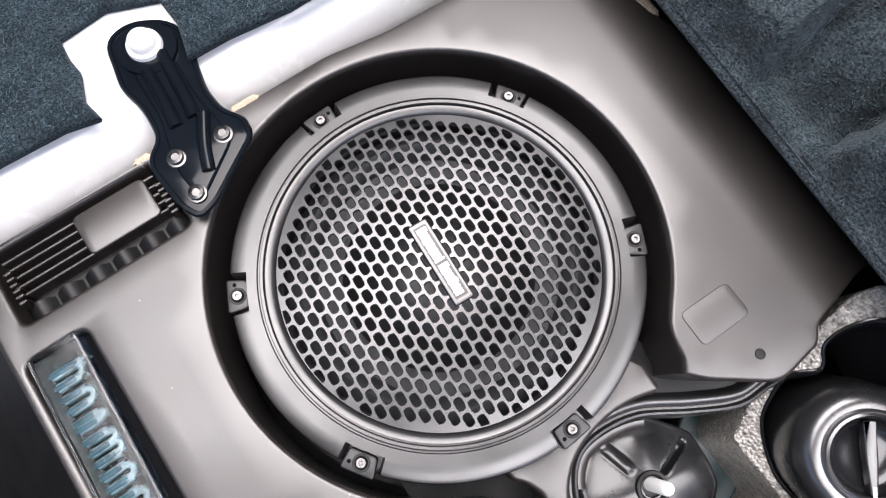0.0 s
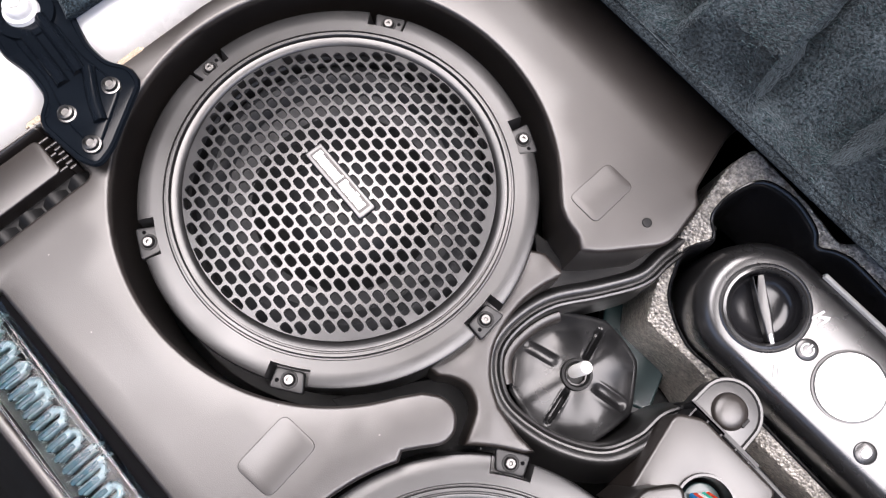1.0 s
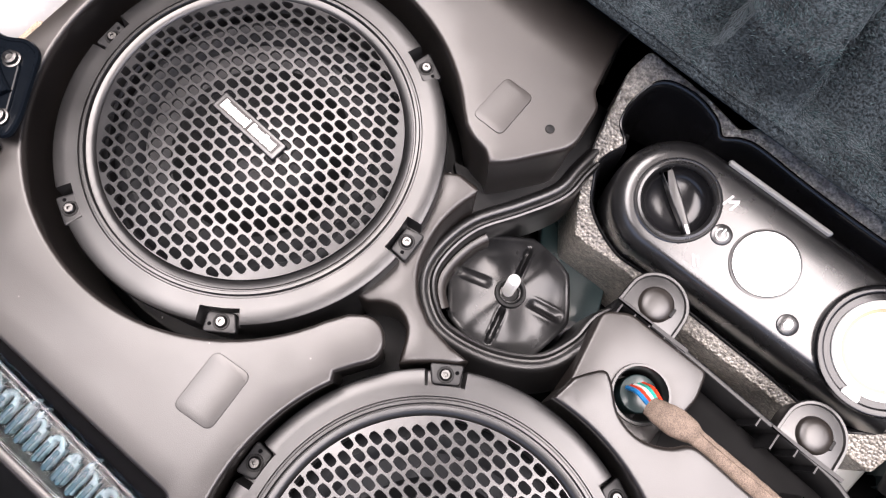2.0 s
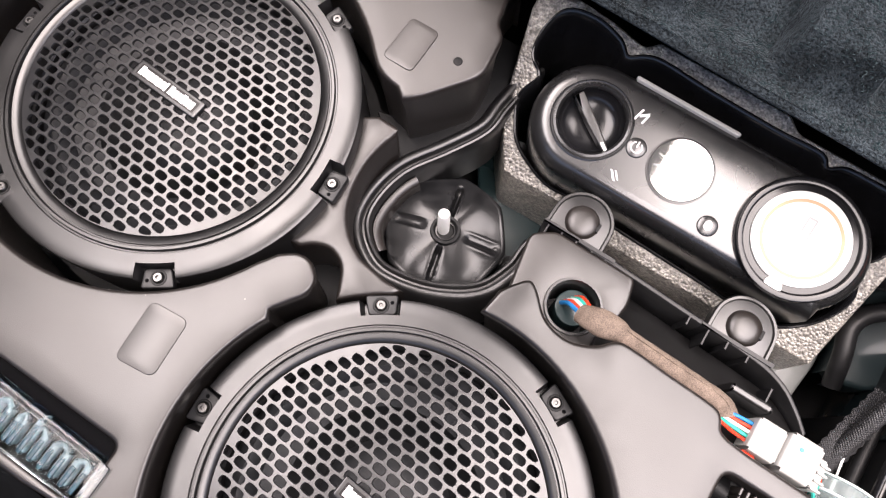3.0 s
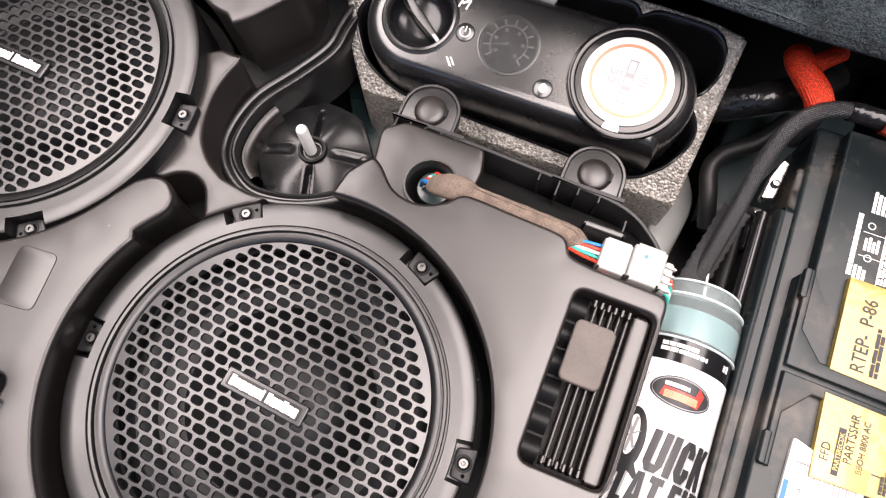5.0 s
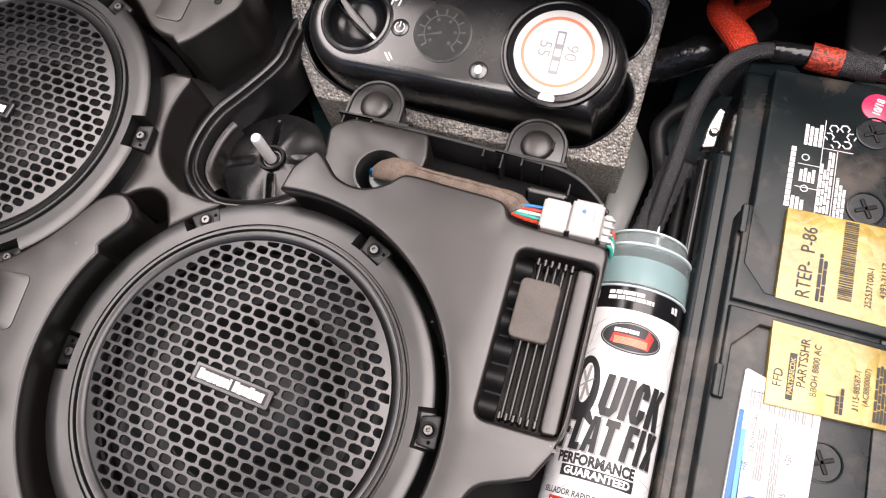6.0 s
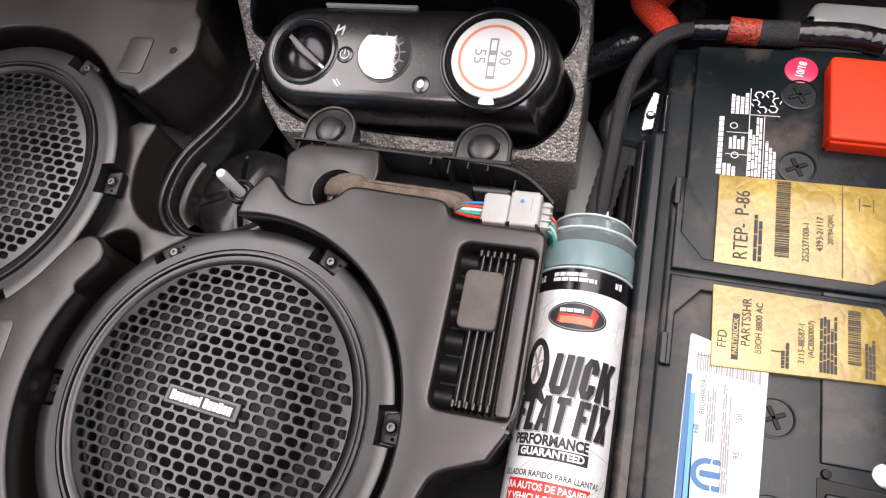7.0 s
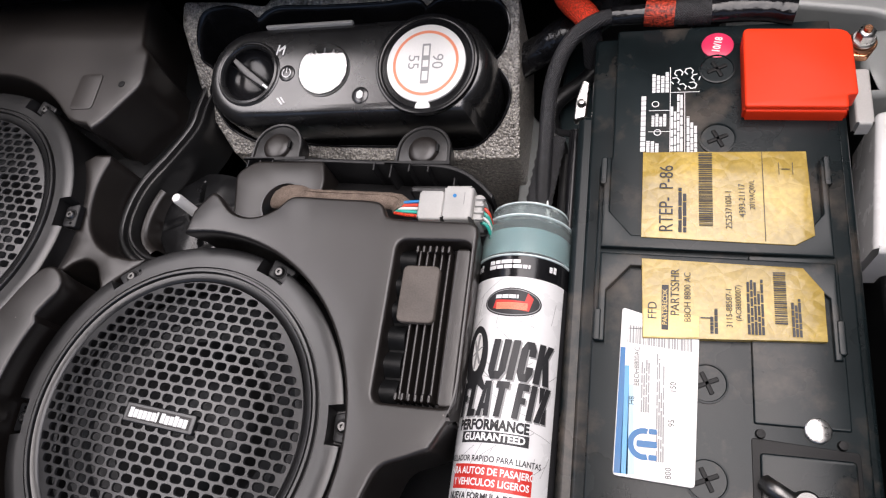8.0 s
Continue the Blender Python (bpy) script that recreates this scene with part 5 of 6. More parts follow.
print_("oval", oval(0.0225, 0.0107), OV, 0.004, INK, 0.0007)
print_("oval_red", flat([[(-0.016, -0.0055), (0.014, -0.0072), (0.017, 0.004), (0.012, 0.0085), (0.010, 0.001), (-0.014, 0.002)]], 0), OV, 0.004, RINK, 0.0009)
print_("oval_marks", bars(-0.014, 0.003, 0.010, 0.0062, 0, 1, 5, 0.0), OV, 0.004, WINK, 0.0011)
for i in range(6):
    print_("oval_stripe", flat([rect(-0.013, -0.0006, 0.0125, 0.0002)], 0), OV - 0.0008 - i * 0.001, 0.004, OINK, 0.0011)


def heavy(ch, w, h, t):
    """A heavy condensed block letter as loops that do not overlap."""
    b = h * 0.2
    cl = min(0.25 * w, b * 0.6)
    bar = rect(0, 0, t, h)
    if ch == "I":
        return [bar]
    if ch == "U":
        return [rect(0, b, t, h), rect(w - t, b, w, h), [(0, b), (cl, 0), (w - cl, 0), (w, b)]]
    if ch == "C":
        return [rect(0, b, t, h - b), [(0, b), (cl, 0), (w - cl, 0), (w, b)], [(0, h - b), (w, h - b), (w - cl, h), (cl, h)], rect(w - t, b, w, h * 0.37), rect(w - t, h * 0.63, w, h - b)]
    if ch == "K":
        on = lambda q: (t + q * (w - t), h * (0.36 + 0.64 * q))
        return [bar, [(t, h * 0.36), (w, h), (w - t * 1.15, h), (t, h * 0.72)], [on(0.06), on(0.5), (w * 1.04, 0), (w * 1.04 - t * 1.1, 0)]]
    if ch == "F":
        return [bar, rect(t, h - b, w, h), rect(t, h * 0.42, w * 0.88, h * 0.42 + b * 0.9)]
    if ch == "L":
        return [bar, rect(t, 0, w, b)]
    if ch == "T":
        return [rect(0, h - b, w, h), rect((w - t) / 2, 0, (w + t) / 2, h - b)]
    if ch == "A":
        m, q = w / 2, t * 0.9
        edge_x = lambda y: q + (m - q) * y / (h * 0.78)
        return [[(0, 0), (q, 0), (m, h * 0.78), (m, h), (m - t * 0.55, h)], [(w - q, 0), (w, 0), (m + t * 0.55, h), (m, h), (m, h * 0.78)],
                [(edge_x(h * 0.2), h * 0.2), (w - edge_x(h * 0.2), h * 0.2), (w - edge_x(h * 0.36), h * 0.36), (edge_x(h * 0.36), h * 0.36)]]
    q = t * 1.1
    at = lambda y: q + (w - q) * y / h
    low = [(w - q, 0), (w, 0), (at(h * 0.62), h * 0.62 - h * 0.12), (at(h * 0.26), h * 0.26)]
    return [[(0, 0), (q, 0), (w, h), (w - q, h)], low, [(w - x_, h - y_) for x_, y_ in low]]


def block_words(words, h, t, x0, shear=0.12):
    """Loops of heavy letters: (letter, width) pairs set side by side from x0."""
    out, x = [], x0
    for ch, w in words:
        if ch != " ":
            out += [[(x + px + shear * py, py - h / 2) for px, py in loop] for loop in heavy(ch, w, h, t)]
        x += w + 0.0016
    return out


QUICK_ = (("U", 0.0142), ("I", 0.0056), ("C", 0.0122), ("K", 0.0142))
FLAT_ = (("F", 0.0092), ("L", 0.0086), ("A", 0.0112), ("T", 0.0100), (" ", 0.0030), ("F", 0.0092), ("I", 0.0050), ("X", 0.0112))
for words, h, t, s, x in ((QUICK_, 0.0325, 0.0056, SH - 0.0925, -0.0105), (FLAT_, 0.0275, 0.0048, SH - 0.1240, -0.0375)):
    print_("letter_shadow", flat(block_words(words, h, t, x), 0), s - 0.0012, 0.0014, GINK, 0.0003)
    print_("can_lettering", flat(block_words(words, h, t, x), 0), s, 0.0, INK, 0.0008)
print_("can_lettering", letters("PERFORMANCE", 0.0108, 0.0005, 0.82), SH - 0.1445, -0.003, INK, 0.0004)
print_("tyre_letter", oval(0.0125, 0.0262), SH - 0.090, -0.0242, INK, 0.0006)
print_("tyre_rim", oval(0.0056, 0.0160), SH - 0.086, -0.0230, PAPER, 0.0009)
for k in range(6):
    a = radians(60 * k + 15)
    w = 0.0012
    bm = flat([[(-w, 0), (w, 0), (0.006 * math.cos(a) + w, 0.0145 * math.sin(a)), (0.006 * math.cos(a) - w, 0.0145 * math.sin(a))]], 0)
    print_("tyre_spoke", bm, SH - 0.086, -0.0230, GINK, 0.0011)
print_("tyre_tail", flat([[(-0.004, 0.002), (0.002, 0.004), (0.008, -0.008), (0.006, -0.011), (0.0, -0.006)]], 0), SH - 0.107, -0.0185, INK, 0.0007)
print_("black_strip", flat([rect(-0.0285, -0.0042, 0.0285, 0.0042)], 0), SH - 0.1535, 0.0, INK, 0.0004)
print_("strip_lettering", letters("GUARANTEED", 0.0078, 0.0003, 1.0), SH - 0.1535, 0.0, WINK, 0.0007)
print_("can_lettering", letters("SELLADOR RAPIDO PARA LLANTAS", 0.0062, 0.0001, 0.84), SH - 0.1695, 0.0, INK)
print_("red_strip", flat([rect(-0.034, -0.009, 0.034, 0.009)], 0), SH - 0.1825, 0.0, RINK, 0.0004)
print_("strip_lettering", letters("PARA AUTOS DE PASAJEROS", 0.0072, 0.0002, 0.86), SH - 0.1785, 0.0, WINK, 0.0007)
print_("strip_lettering", letters("Y VEHICULOS LIGEROS", 0.0072, 0.0002, 0.86), SH - 0.1865, 0.0, WINK, 0.0007)
print_("can_lettering", letters("NUEVA FORMULA DE ALTA", 0.0068, 0.0002, 0.86), SH - 0.1965, 0.0, INK)
print_("can_writing", bars(-0.033, -0.03, 0.033, 0.03, 0, 8, 12), SH - 0.236, 0.0, INK)
print_("band_writing", bars(-0.021, -0.0045, 0.019, 0.0045, 0, 2, 3), SH - 0.0105, 0.0, WINK)
for x in (-0.034, 0.036):
    print_("band_symbol", bars(-0.004, -0.003, 0.004, 0.003, 0, 2, 9, upright=True), SH - 0.0105, x, WINK)
print_("black_side", flat([rect(0.0515, -0.14, 0.092, 0.14)], 0), SH - 0.162, 0.0, INK, 0.0003)
rnd = random.Random(11)
for i in range(46):
    x, s, a = rnd.uniform(-0.04, 0.045), rnd.uniform(SH - 0.21, SH - 0.03), rnd.choice((35, -40, 62, -15, 80))
    print_("faint_line", flat([rect(-rnd.uniform(0.006, 0.02), -0.0002, 0.012, 0.0002)], 0), s, x, GINK, 0.0002, a)

# ---- battery ----
bat = thing("car_battery", (0.455, 0.17, -0.22), "black car battery with folded carrying grips and paper labels", "battery")
BT = 0.012
part("case", slab(rect(0.3525, -0.120, 0.563, 0.398, 0.006), -0.225, -0.004, 0.004), BATT, bat, "black polypropylene case")
part("case_ledge", slab(rect(0.3405, -0.120, 0.3600, 0.314, 0.005), -0.225, -0.007, 0.006), BATT, bat, "rounded ledge along the case")
lid_loop = rounded([(0.3635, -0.047), (0.552, -0.047), (0.552, 0.393), (0.374, 0.393), (0.3735, 0.255), (0.3635, 0.25)], 0.003, 3)
part("lid", slab(lid_loop, -0.006, BT, 0.002), BATT, bat, "dusty black lid")
part("lid_step", slab(rect(0.479, 0.0395, 0.541, 0.168, 0.002), BT - 0.004, BT + 0.0022, 0.0012), BATT, bat, "raised panel of the lid")
# no real hollow: a flat black patch paints the terminal recess's shade
part("terminal_shade_patch", slab(rounded([(0.477, -0.046), (0.545, -0.046), (0.545, 0.026), (0.477, 0.030)], 0.002, 2), BT - 0.004, BT + 0.0006, 0.0005), BLACK, bat, "flat black patch painted as the shaded recess round the terminal")
part("terminal_shelf", slab(rect(0.482, -0.045, 0.542, 0.020, 0.003), BT - 0.002, BT + 0.003, 0.0015), BATT, bat)
part("terminal_post", lathe([(0, 0.03), (0.0075, 0.03), (0.009, 0.028), (0.0095, 0.014)], 0.507, -0.012, 24), STEEL, bat, "grey lead terminal post")
bm = tube(curve_through([(0.484, 0.0, 0.016), (0.49, -0.005, 0.022), (0.505, -0.012, 0.020), (0.523, -0.011, 0.020)], 4), 0.006, 10)
part("terminal_clamp", bm, STEEL, bat, "bright clamp on the terminal")


def grip(y_pivot, y_bar, way):
    """A folded U-shaped carrying grip lying on the lid."""
    xo0, xo1 = 0.3675, 0.5385
    out = [(xo0, y_pivot), (xo0, y_bar), (xo1, y_bar - 0.004), (xo1, y_pivot - 0.004)]
    inn = [(xo1 - 0.0055, y_pivot - 0.004), (xo1 - 0.0055, y_bar - way * 0.032), (xo1 - 0.024, y_bar - 0.003 - way * 0.011), (xo0 + 0.024, y_bar - way * 0.011), (xo0 + 0.006, y_bar - way * 0.032), (xo0 + 0.006, y_pivot)]
    g = part("carrying_grip", slab(out + inn, BT - 0.001, BT + 0.0055, 0.0014), BATT, bat, "folded U-shaped grip")
    for x in (xo0, xo1):
        part("grip_pin", block(x - 0.0028, min(y_pivot, y_pivot + way * 0.026), BT, x + 0.0028, max(y_pivot, y_pivot + way * 0.026), BT + 0.0062, 0.0012), BATT, g, "worn pivot end")


grip(0.254, 0.171, -1)
grip(0.092, 0.166, 1)
for cx, cy in ((0.4595, 0.345), (0.459, 0.274), (0.448, 0.066), (0.447, -0.002)):
    c = part("cell_plug", lathe([(0.0150, BT - 0.002), (0.0150, BT + 0.0014), (0.0138, BT + 0.0016), (0.0132, BT + 0.0006), (0, BT + 0.0006)], cx, cy, 36), BATT, bat, "round cell plug with a cross slot")
    for a in (25, 115):
        b = slab(rect(-0.0088, -0.0017, 0.0088, 0.0017, 0.0008, 2), BT, BT + 0.0018, 0.0005)
        part("plug_cross", move(b, cx, cy, 0, a), BLACK, c)
part("silver_button", lathe([(0, BT + 0.0036), (0.0078, BT + 0.0034), (0.0086, BT + 0.0028), (0.0088, BT)], 0.5195, 0.0385, 28), BRIGHTZINC, bat, "small round charge indicator")
for x, y in ((0.483, 0.033), (0.5345, 0.030)):
    part("lid_peg", lathe([(0, BT + 0.004), (0.003, BT + 0.0035), (0.0036, BT)], x, y, 12), BLACK, bat)

Y1, Y2 = BT + 0.0065, BT + 0.0072
lab = part("tape_label", slab([(0.399, 0.1795), (0.512, 0.1755), (0.526, 0.184), (0.524, 0.2575), (0.399, 0.258)], BT + 0.0005, Y1, 0.0003), YELLOW, bat, "yellowed shipping label under crinkled tape")
lab2 = part("tape_label", slab([(0.400, 0.161), (0.516, 0.157), (0.529, 0.139), (0.529, 0.101), (0.402, 0.096)], BT + 0.0005, Y1, 0.0003), YELLOW, bat, "yellowed shipping label under crinkled tape")
lab3 = part("white_label", slab(rounded([(0.3865, 0.120), (0.3835, -0.006), (0.439, -0.009), (0.443, 0.1035)], 0.003, 3), BT + 0.0005, BT + 0.0045, 0.0003), PAPER, bat, "white maker's label with a blue edge")


def upright_words(words, size, x, y, z, mat, owner, squeeze=0.9, bold=0.0):
    part("lettering", move(letters(words, size, bold, squeeze), x, y, z, 90), mat, owner, smooth=0)


upright_words("RTEP-  P-86", 0.0155, 0.4185, 0.2145, Y2, INK, lab, 0.8)
upright_words("252537100I-1", 0.0068, 0.4655, 0.205, Y2, INK, lab)
upright_words("4393-21117", 0.0068, 0.4755, 0.213, Y2, INK, lab)
upright_words("2019AQ0VL", 0.0058, 0.483, 0.218, Y2, INK, lab)
upright_words("1", 0.009, 0.5085, 0.241, Y2, INK, lab)


def barcode(x0, y0, x1, y1, z, seed, owner):
    r = random.Random(seed)
    y, out = y0, []
    while y < y1:
        w = r.choice((0.0005, 0.0008, 0.0012))
        out.append(rect(x0, y, x1, min(y + w, y1)))
        y += w + r.choice((0.0005, 0.0009))
    part("barcode", flat(out, z), INK, owner, smooth=0)


barcode(0.443, 0.190, 0.4535, 0.256, Y2, 2, lab)
tagged(part("small_writing", bars(0.427, 0.184, 0.434, 0.235, Y2, 2, 5, upright=True), INK, lab, smooth=0), kind="stuff")
part("label_rule", flat([rect(0.491, 0.178, 0.4915, 0.257), rect(0.503, 0.236, 0.5035, 0.247), rect(0.513, 0.236, 0.5135, 0.247)], Y2), INK, lab, smooth=0)
upright_words("FFD", 0.0095, 0.409, 0.118, Y2, INK, lab2)
part("black_box", flat([rect(0.4155, 0.103, 0.4205, 0.139)], Y2), INK, lab2, smooth=0)
upright_words("PARTSRECDK", 0.0050, 0.4180, 0.121, Y2 + 0.0004, YELLOW, lab2, 0.95, 0.0001)
upright_words("PARTSSHR", 0.0092, 0.4255, 0.1335, Y2, INK, lab2)
upright_words("BBOH 8800 AC", 0.0068, 0.4345, 0.130, Y2, INK, lab2)
upright_words("1", 0.0105, 0.4475, 0.114, Y2, INK, lab2)
upright_words("3115-88587-1", 0.0062, 0.464, 0.123, Y2, INK, lab2)
upright_words("(AC8800007)", 0.0058, 0.4705, 0.127, Y2, INK, lab2)
barcode(0.495, 0.112, 0.5035, 0.153, Y2, 6, lab2)
tagged(part("small_writing", bars(0.450, 0.102, 0.456, 0.122, Y2, 2, 15, upright=True), INK, lab2, smooth=0), kind="stuff")
tagged(part("small_writing", bars(0.476, 0.103, 0.488, 0.150, Y2, 5, 16, upright=True), INK, lab2, smooth=0), kind="stuff")
tagged(part("small_writing", bars(0.506, 0.103, 0.513, 0.135, Y2, 3, 17, upright=True), INK, lab2, smooth=0), kind="stuff")
ZW = BT + 0.0049
for k, (m_, w0, w1) in enumerate(((BINK, 0.0, 0.0045), (LBLUE, 0.0045, 0.0085), (PBLUE, 0.0085, 0.0125))):
    part("blue_edge", flat([[(0.3842 + w0, -0.0045), (0.3842 + w1 * 1.15, -0.0045), (0.3862 + w1 * 0.8, 0.088 - 0.014 * k), (0.3862 + w0 * 0.8, 0.088 - 0.014 * k)]], ZW), m_, lab3, "printed blue edge", smooth=0)
bm = bmesh.new()
ro, ri = arc(0.4045, 0.0175, 0.0112, 75, 285, 22), arc(0.4045, 0.0175, 0.0072, 75, 285, 22)
for i in range(22):
    flat([[ro[i], ro[i + 1], ri[i + 1], ri[i]]], ZW + 0.0004, bm)
for y0_, y1_ in ((0.0065, 0.0103), (0.0152, 0.0198), (0.0247, 0.0285)):
    flat([rounded([(0.4078 if y0_ != 0.0152 else 0.3995, y0_), (0.4135, y0_), (0.4135, y1_), (0.4078 if y0_ != 0.0152 else 0.3995, y1_)], 0.001, 2)], ZW + 0.0006, bm)
part("round_mark", bm, BINK, lab3, "round blue printed mark", smooth=0)
part("tape_overlap", slab([(0.4025, 0.0968), (0.4425, 0.0985), (0.4425, 0.1150), (0.4025, 0.1195)], Y1, Y1 + 0.0004, 0.0002), TAPEBRIGHT, lab2, "bright yellow tape over white paper")
barcode(0.392, 0.103, 0.4375, 0.104, ZW, 3, lab3)
out, x, r = [], 0.391, random.Random(21)
while x < 0.438:
    w = r.choice((0.0005, 0.0009, 0.0013))
    out.append(rect(x, 0.092 - (x - 0.39) * 0.1, x + w, 0.106 - (x - 0.39) * 0.1))
    x += w + r.choice((0.0005, 0.0009))
part("barcode", flat(out, ZW), GINK, lab3, smooth=0)
for words, size, x, y in (("H8", 0.006, 0.3955, 0.048), ("BBOH8800AC", 0.0055, 0.3985, 0.074), ("800", 0.006, 0.4215, -0.001), ("95", 0.006, 0.4235, 0.034), ("150", 0.006, 0.4245, 0.060)):
    upright_words(words, size, x, y, ZW, INK, lab3)
tagged(part("small_writing", bars(0.4125, 0.006, 0.4185, 0.085, ZW, 4, 31, upright=True), GINK, lab3, smooth=0), kind="stuff")
tagged(part("small_writing", bars(0.4015, 0.04, 0.408, 0.088, ZW, 4, 33, upright=True), GINK, lab3, smooth=0), kind="stuff")

# white warning print on the lid
ZP = BT + 0.0006
tagged(part("print_block", bars(0.405, 0.322, 0.420, 0.345, ZP, 4, 41, upright=True), WINK, bat, smooth=0), kind="stuff")
tagged(part("print_block", bars(0.421, 0.262, 0.4315, 0.320, ZP, 4, 42, upright=True), WINK, bat, smooth=0), kind="stuff")
tagged(part("print_block", bars(0.434, 0.259, 0.443, 0.297, ZP, 3, 43, upright=True), WINK, bat, smooth=0), kind="stuff")
tagged(part("print_block", bars(0.405, 0.287, 0.418, 0.300, ZP, 4, 44, upright=True), WINK, bat, smooth=0), kind="stuff")
tagged(part("print_block", bars(0.401, 0.259, 0.412, 0.274, ZP, 3, 45, upright=True), WINK, bat, smooth=0), kind="stuff")
part("print_word", flat([rect(0.3965, 0.262 + i * 0.0052, 0.4005, 0.2665 + i * 0.0052) for i in range(11)], ZP), WINK, bat, "", smooth=0)
part("print_rule", flat([rect(0.4205, 0.258, 0.4211, 0.349), rect(0.4205, 0.3215, 0.445, 0.3221), rect(0.4325, 0.258, 0.4331, 0.321), rect(0.403, 0.2815, 0.4205, 0.2821), rect(0.403, 0.303, 0.4205, 0.3036)], ZP), WINK, bat, smooth=0)
bm = bmesh.new()
for k in range(6):
    a = radians(60 * k + 10)
    hx, hy = 0.4335 + 0.0088 * math.cos(a), 0.3355 + 0.0088 * math.sin(a)
    co_, ci_ = circle(hx, hy, 0.0042, 6, a), circle(hx, hy, 0.0030, 6, a)
    for i in range(6):
        if (i + k) % 4:
            flat([[co_[i], co_[(i + 1) % 6], ci_[(i + 1) % 6], ci_[i]]], ZP + 0.0001 * (k % 2), bm)
for c in ((0.4105, 0.281), (0.4085, 0.310), (0.427, 0.256)):
    co_, ci_ = circle(*c, 0.0032, 20), circle(*c, 0.0024, 20)
    for i in range(20):
        flat([[co_[i], co_[(i + 1) % 20], ci_[(i + 1) % 20], ci_[i]]], ZP, bm)
part("print_symbol", bm, WINK, bat, smooth=0)
sticker = part("date_sticker", slab(circle(0, 0, 0.0135, 36), BT - 0.001, BT + 0.001, 0.0003), PINK, bat, "round pink date sticker")
sticker.location = Vector((0.4605, 0.3705, 0)) * K + sticker.location
part("sticker_date", move(letters("10/18", 0.0088, 0.0003, 0.85), 0.4605, 0.3705, BT + 0.0015, 78), WINK, bat, smooth=0)

cover = thing("terminal_cover", (0.52, 0.33, 0.012), "bright red plastic battery terminal cover", "terminal cover")
bm = slab(rounded([(0.4785, 0.294), (0.555, 0.291), (0.555, 0.303), (0.5625, 0.303), (0.562, 0.368), (0.479, 0.374)], [0.003, 0.003, 0.0025, 0.003, 0.012, 0.006], 4), BT, 0.030, 0.0018)
part("cover_top", bm, RED, cover)
part("cover_lip", slab(rounded([(0.4780, 0.2925), (0.5560, 0.2895), (0.5560, 0.297), (0.4780, 0.300)], 0.002, 3), BT, 0.025, 0.002), RED, cover)

# battery tray rail and metal clip
trim = thing("battery_tray", (0.345, 0.14, -0.2), "black plastic battery tray with a rolled rim", "battery tray")
part("tray_wall", slab(rect(0.3335, -0.12, 0.3385, 0.31, 0.002), -0.22, -0.040, 0.002), BLACK, trim)
part("tray_rim", tube([(0.3365, -0.12, -0.034), (0.3365, 0.14, -0.034), (0.3365, 0.312, -0.034)], 0.0062, 16), GLOSS, trim, "rolled rim")
for y in (0.05, 0.19, 0.29):
    part("tray_tab", block(0.3305, y - 0.012, -0.08, 0.3335, y + 0.012, -0.045, 0.001), BATT, trim)
bar_ = part("side_tube", tube([(0.3265, -0.14, -0.062), (0.3265, 0.1, -0.060), (0.3265, 0.30, -0.060)], 0.0060, 14), BLACK)
tagged(bar_, "glossy black tube along the battery tray", "tube")
clip_ = thing("metal_clip", (0.340, 0.347, -0.06), "bright galvanised clip with a dark strap beside the battery", "metal clip")
b = slab(rounded([(0.3325, 0.330), (0.3445, 0.333), (0.3475, 0.368), (0.3405, 0.371), (0.3345, 0.352)], 0.002, 3), -0.045, -0.036, 0.0018)
for v in b.verts:
    v.co.z += 0.25 * (v.co.y - 0.347)
part("clip_plate", b, BRIGHTZINC, clip_, "folded bright plate")
part("clip_rivet", lathe([(0, -0.031), (0.003, -0.0315), (0.0042, -0.034), (0.0044, -0.038)], 0.3400, 0.346, 16), BRIGHTZINC, clip_)
part("clip_foot", slab(rounded([(0.3330, 0.318), (0.3425, 0.320), (0.3430, 0.331), (0.3330, 0.330)], 0.0015, 2), -0.078, -0.060, 0.0015), BRIGHTZINC, clip_)
part("clip_strap", tube(curve_through([(0.335, 0.323, -0.058), (0.326, 0.318, -0.045), (0.317, 0.311, -0.030)], 5), 0.0048, 10, flat=0.4), RUBBER, clip_, "short black strap to the loom")

# ---- cables behind the battery ----
loom = thing("cable_loom", (0.38, 0.38, 0.0), "black braided cable loom bending round the battery", "cable")
pts = curve_through([(0.303, 0.20, -0.10), (0.306, 0.25, -0.06), (0.310, 0.30, -0.02), (0.315, 0.345, 0.004), (0.330, 0.382, 0.014), (0.355, 0.403, 0.017), (0.39, 0.408, 0.016), (0.43, 0.405, 0.016), (0.47, 0.405, 0.018), (0.500, 0.403, 0.019), (0.524, 0.398, 0.018)], 8)
part("braid", tube(pts[:44], [0.0074] * 44, 14), LOOM, loom, "black braided sleeve")
part("taped_run", tube(pts[43:], [0.0090 if i < 12 else 0.0115 for i in range(len(pts) - 43)], 14), CRINKLED, loom, "glossy black tape over the cable")
part("orange_braid", tube(curve_through([(0.398, 0.408, 0.0165), (0.41, 0.4065, 0.0165), (0.424, 0.4055, 0.0165)], 6), 0.0120, 14), ORBRAID, loom, "orange braid showing through")
part("braid_end", tube(curve_through([(0.424, 0.4055, 0.0165), (0.44, 0.405, 0.017), (0.455, 0.405, 0.017)], 6), 0.0119, 14), LOOM, loom)
strap = thing("ribbed_strap", (0.30, 0.22, -0.09), "black ribbed strap with a pale thread edge", "strap")
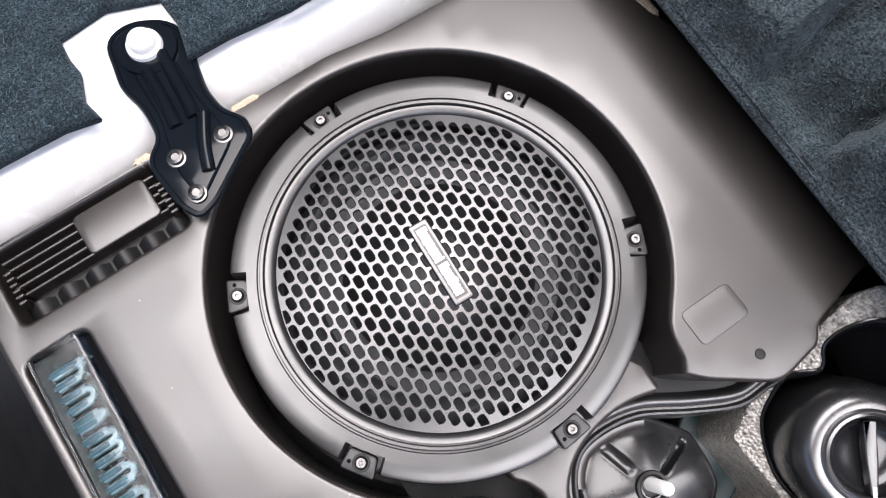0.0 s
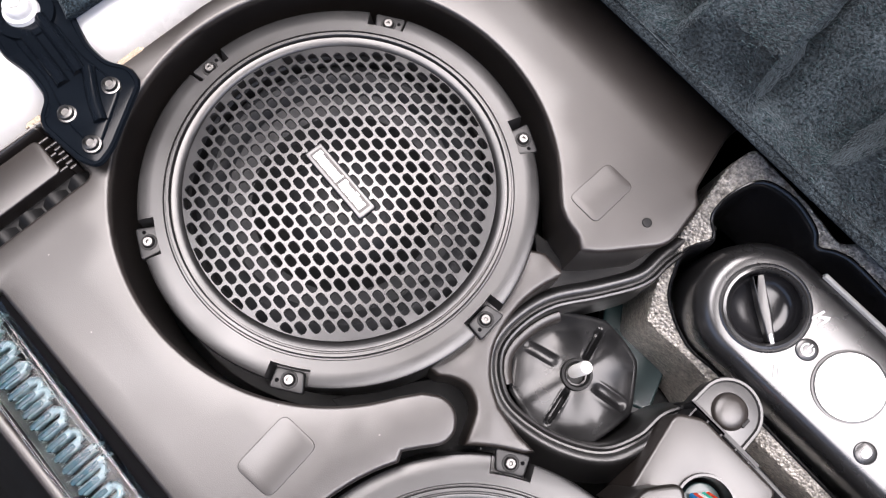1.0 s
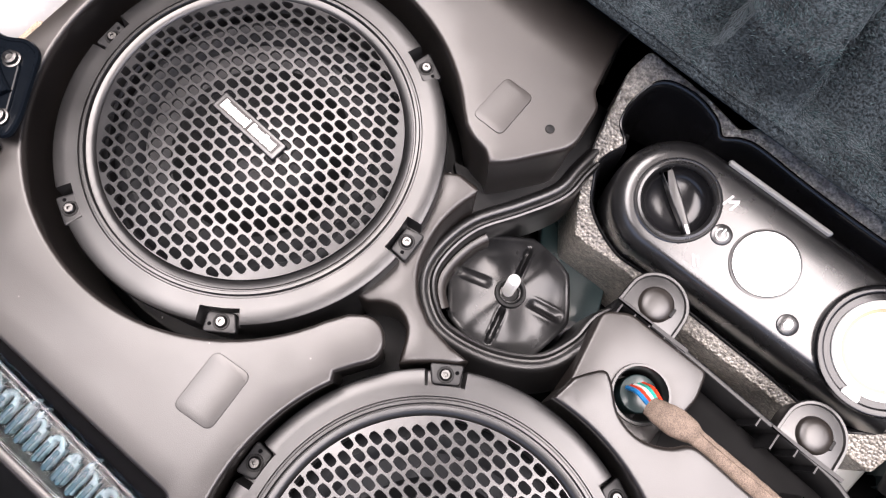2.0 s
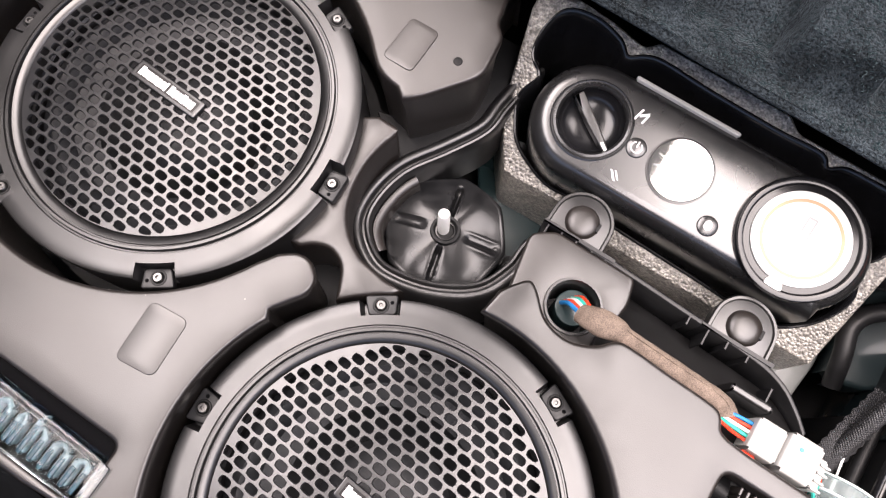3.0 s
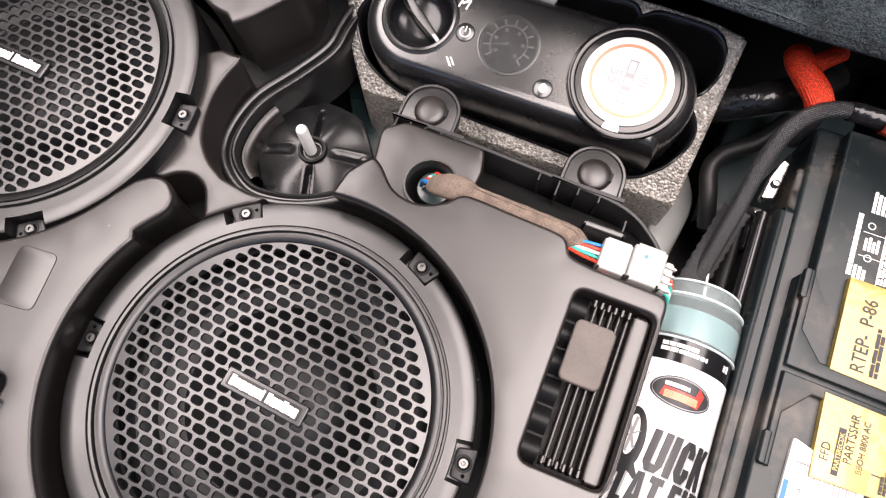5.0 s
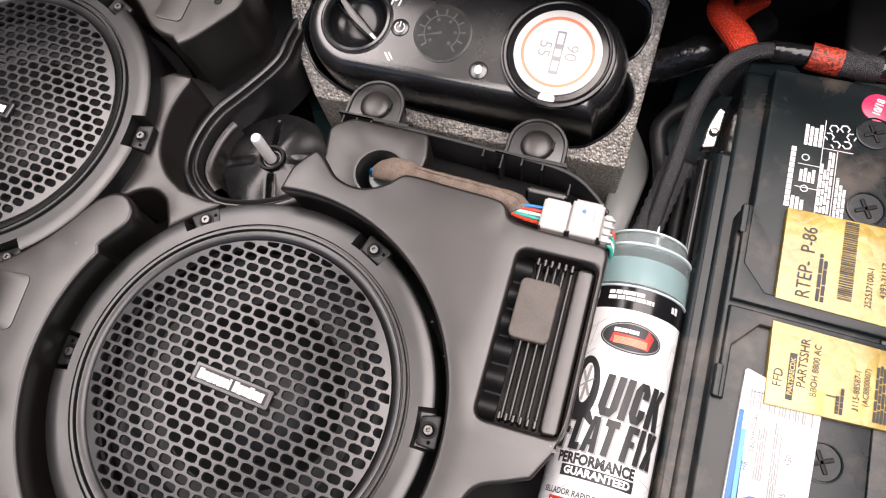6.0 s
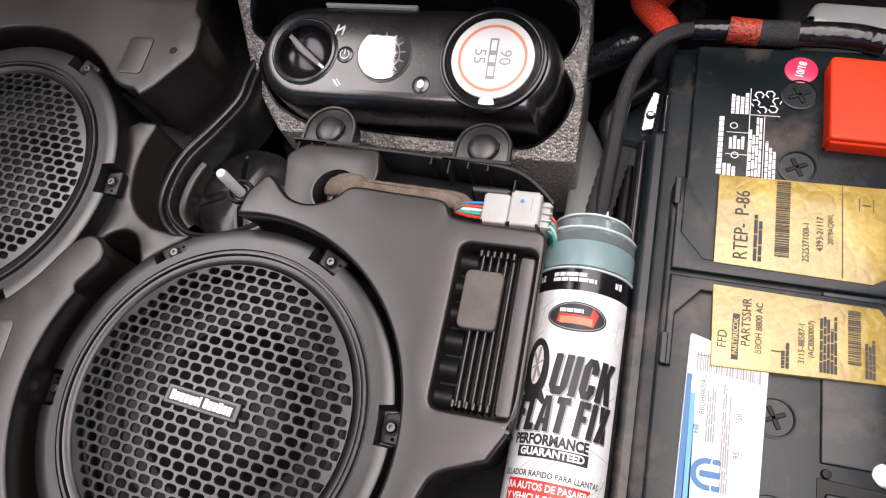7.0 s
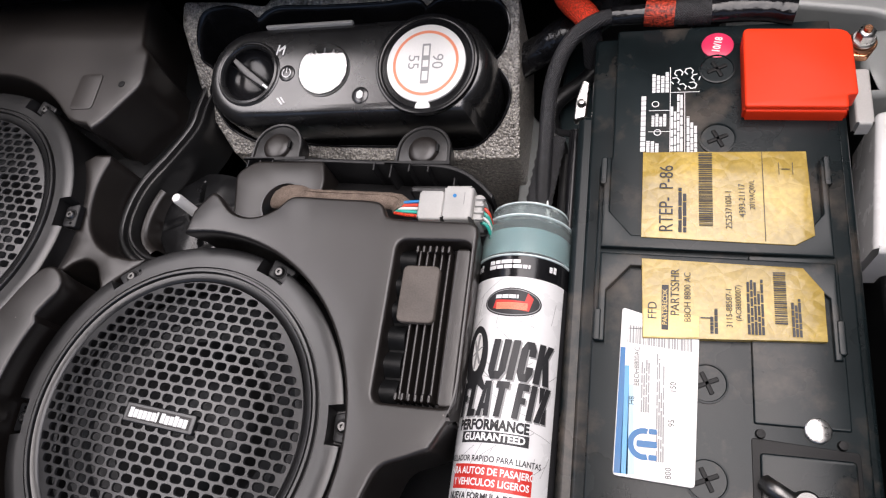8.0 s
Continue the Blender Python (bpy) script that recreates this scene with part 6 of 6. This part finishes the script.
part("webbing", tube([(0.2945 + 0.0008 * i, 0.205 + 0.0042 * i, -0.075 + 0.0015 * i) for i in range(26)], 0.0120, 10, flat=0.3, wave=0.14), LOOM, strap, "ribbed black webbing")
part("thread", tube(curve_through([(0.3150, 0.215, -0.060), (0.3110, 0.25, -0.056), (0.3060, 0.285, -0.050), (0.3085, 0.31, -0.038)], 6), 0.0011, 6), WHITEROD, strap, "pale thread")
oc = thing("power_cable", (0.33, 0.44, 0.0), "bright orange-red braided power cable", "cable")
part("orange_sleeve", tube(curve_through([(0.320, 0.463, -0.006), (0.321, 0.449, 0.003), (0.329, 0.433, 0.008), (0.341, 0.419, 0.008), (0.347, 0.412, 0.003)], 8), 0.0125, 16), ORANGE, oc)
part("second_sleeve", tube(curve_through([(0.331, 0.452, -0.010), (0.343, 0.468, -0.008), (0.358, 0.484, -0.008)], 6), 0.009, 12), ORANGE, oc)
part("cable_end", tube(curve_through([(0.345, 0.414, 0.004), (0.348, 0.409, -0.012), (0.348, 0.406, -0.05)], 5), 0.010, 12), LOOM, oc)
blk = part("black_loom", tube(curve_through([(0.262, 0.425, -0.075), (0.29, 0.428, -0.055), (0.315, 0.436, -0.040), (0.345, 0.455, -0.042), (0.37, 0.49, -0.05)], 6), 0.017, 14), CRINKLED)
tagged(blk, "thick taped black cable bundle", "cable")
panel = part("body_flange", slab(curve_through([(0.264, 0.424), (0.273, 0.418), (0.285, 0.400), (0.298, 0.375), (0.301, 0.355), (0.298, 0.33), (0.292, 0.29), (0.286, 0.25), (0.264, 0.25), (0.262, 0.34)], 5, True), -0.205, -0.165, 0.004), PALE)
tagged(panel, "pale grey painted body flange", "body panel", kind="structure")
fl = part("well_panel", slab(rounded([(-0.15, 0.40), (-0.06, 0.26), (0.0, 0.29), (-0.05, 0.42)], 0.004, 3), -0.21, -0.185, 0.003), DARKTEAL)
tagged(fl, "dark teal painted spare wheel well panel", "body panel", kind="structure")

# body side by the terminal
side_panel = part("body_side", slab(rounded([(0.60, -0.2), (0.75, -0.2), (0.75, 0.60), (0.46, 0.60), (0.46, 0.50), (0.60, 0.46)], 0.01, 3), -0.2, -0.08, 0.006), BLACK)
tagged(side_panel, "black lower boot side beside the battery", "body panel", kind="structure")
fl2 = part("body_seam", slab(rounded([(0.47, 0.452), (0.60, 0.425), (0.64, 0.40), (0.66, 0.44), (0.60, 0.47), (0.48, 0.478)], 0.008, 3), -0.09, -0.02, 0.006), PALE)
tagged(fl2, "white painted body seam behind the battery", "body panel", kind="structure")
fl3 = part("body_seam_end", slab(rounded([(0.580, 0.192), (0.66, 0.192), (0.66, 0.345), (0.594, 0.325)], 0.004, 3), -0.10, -0.03, 0.005), WHITE)
tagged(fl3, "white painted body edge beside the battery", "body panel", kind="structure")
term = thing("terminal_bolt", (0.571, 0.36, 0.0), "copper cable terminal with a steel stud", "terminal")
part("lug", slab(rounded([(0.5625, 0.352), (0.577, 0.350), (0.585, 0.362), (0.577, 0.376), (0.5625, 0.374)], 0.003, 3), 0.008, 0.014, 0.0015), BRASS, term, "copper cable lug")
for zz, rr, mm in ((0.014, 0.0115, BRASS), (0.0185, 0.0095, BRIGHTZINC)):
    part("washer", lathe([(0, zz + 0.003), (rr - 0.001, zz + 0.003), (rr, zz + 0.002), (rr, zz)], 0.5735, 0.364, 28), mm, term)
part("hex_nut", lathe([(0, 0.031), (0.0048, 0.031), (0.0066, 0.030), (0.0072, 0.0285), (0.0072, 0.0215)], 0.5735, 0.364, 6), BRIGHTZINC, term, "bright hexagon nut")
part("stud", lathe([(0, 0.0345), (0.0030, 0.0345), (0.0034, 0.033), (0.0034, 0.030)], 0.5735, 0.364, 14), BRASS, term)
part("strip", block(0.566, 0.29, -0.01, 0.580, 0.345, 0.006, 0.002), CONN, term, "pale metal strip")

# painted metal and a hose deep behind the foam tray
corner = part("corner_panel", slab(rounded([(0.306, 0.335), (0.345, 0.345), (0.43, 0.42), (0.44, 0.52), (0.310, 0.50), (0.305, 0.43)], 0.01, 4), -0.175, -0.14, 0.006), GREYTEAL)
tagged(corner, "grey-teal painted body corner under the cables", "body panel", kind="structure")
hose = part("drain_hose", tube(curve_through([(0.36, 0.47, -0.115), (0.335, 0.432, -0.115), (0.308, 0.410, -0.118), (0.298, 0.388, -0.122), (0.306, 0.362, -0.13), (0.318, 0.335, -0.15)], 6), 0.0095, 12), RUBBER)
tagged(hose, "black rubber hose bent behind the foam tray", "hose")
rear = part("body_fold", slab(rounded([(0.586, 0.345), (0.612, 0.345), (0.66, 0.40), (0.655, 0.425), (0.60, 0.418), (0.590, 0.40)], 0.005, 4), -0.075, -0.035, 0.006), PALE)
tagged(rear, "pale painted fold of the body beside the terminal", "body panel", kind="structure")
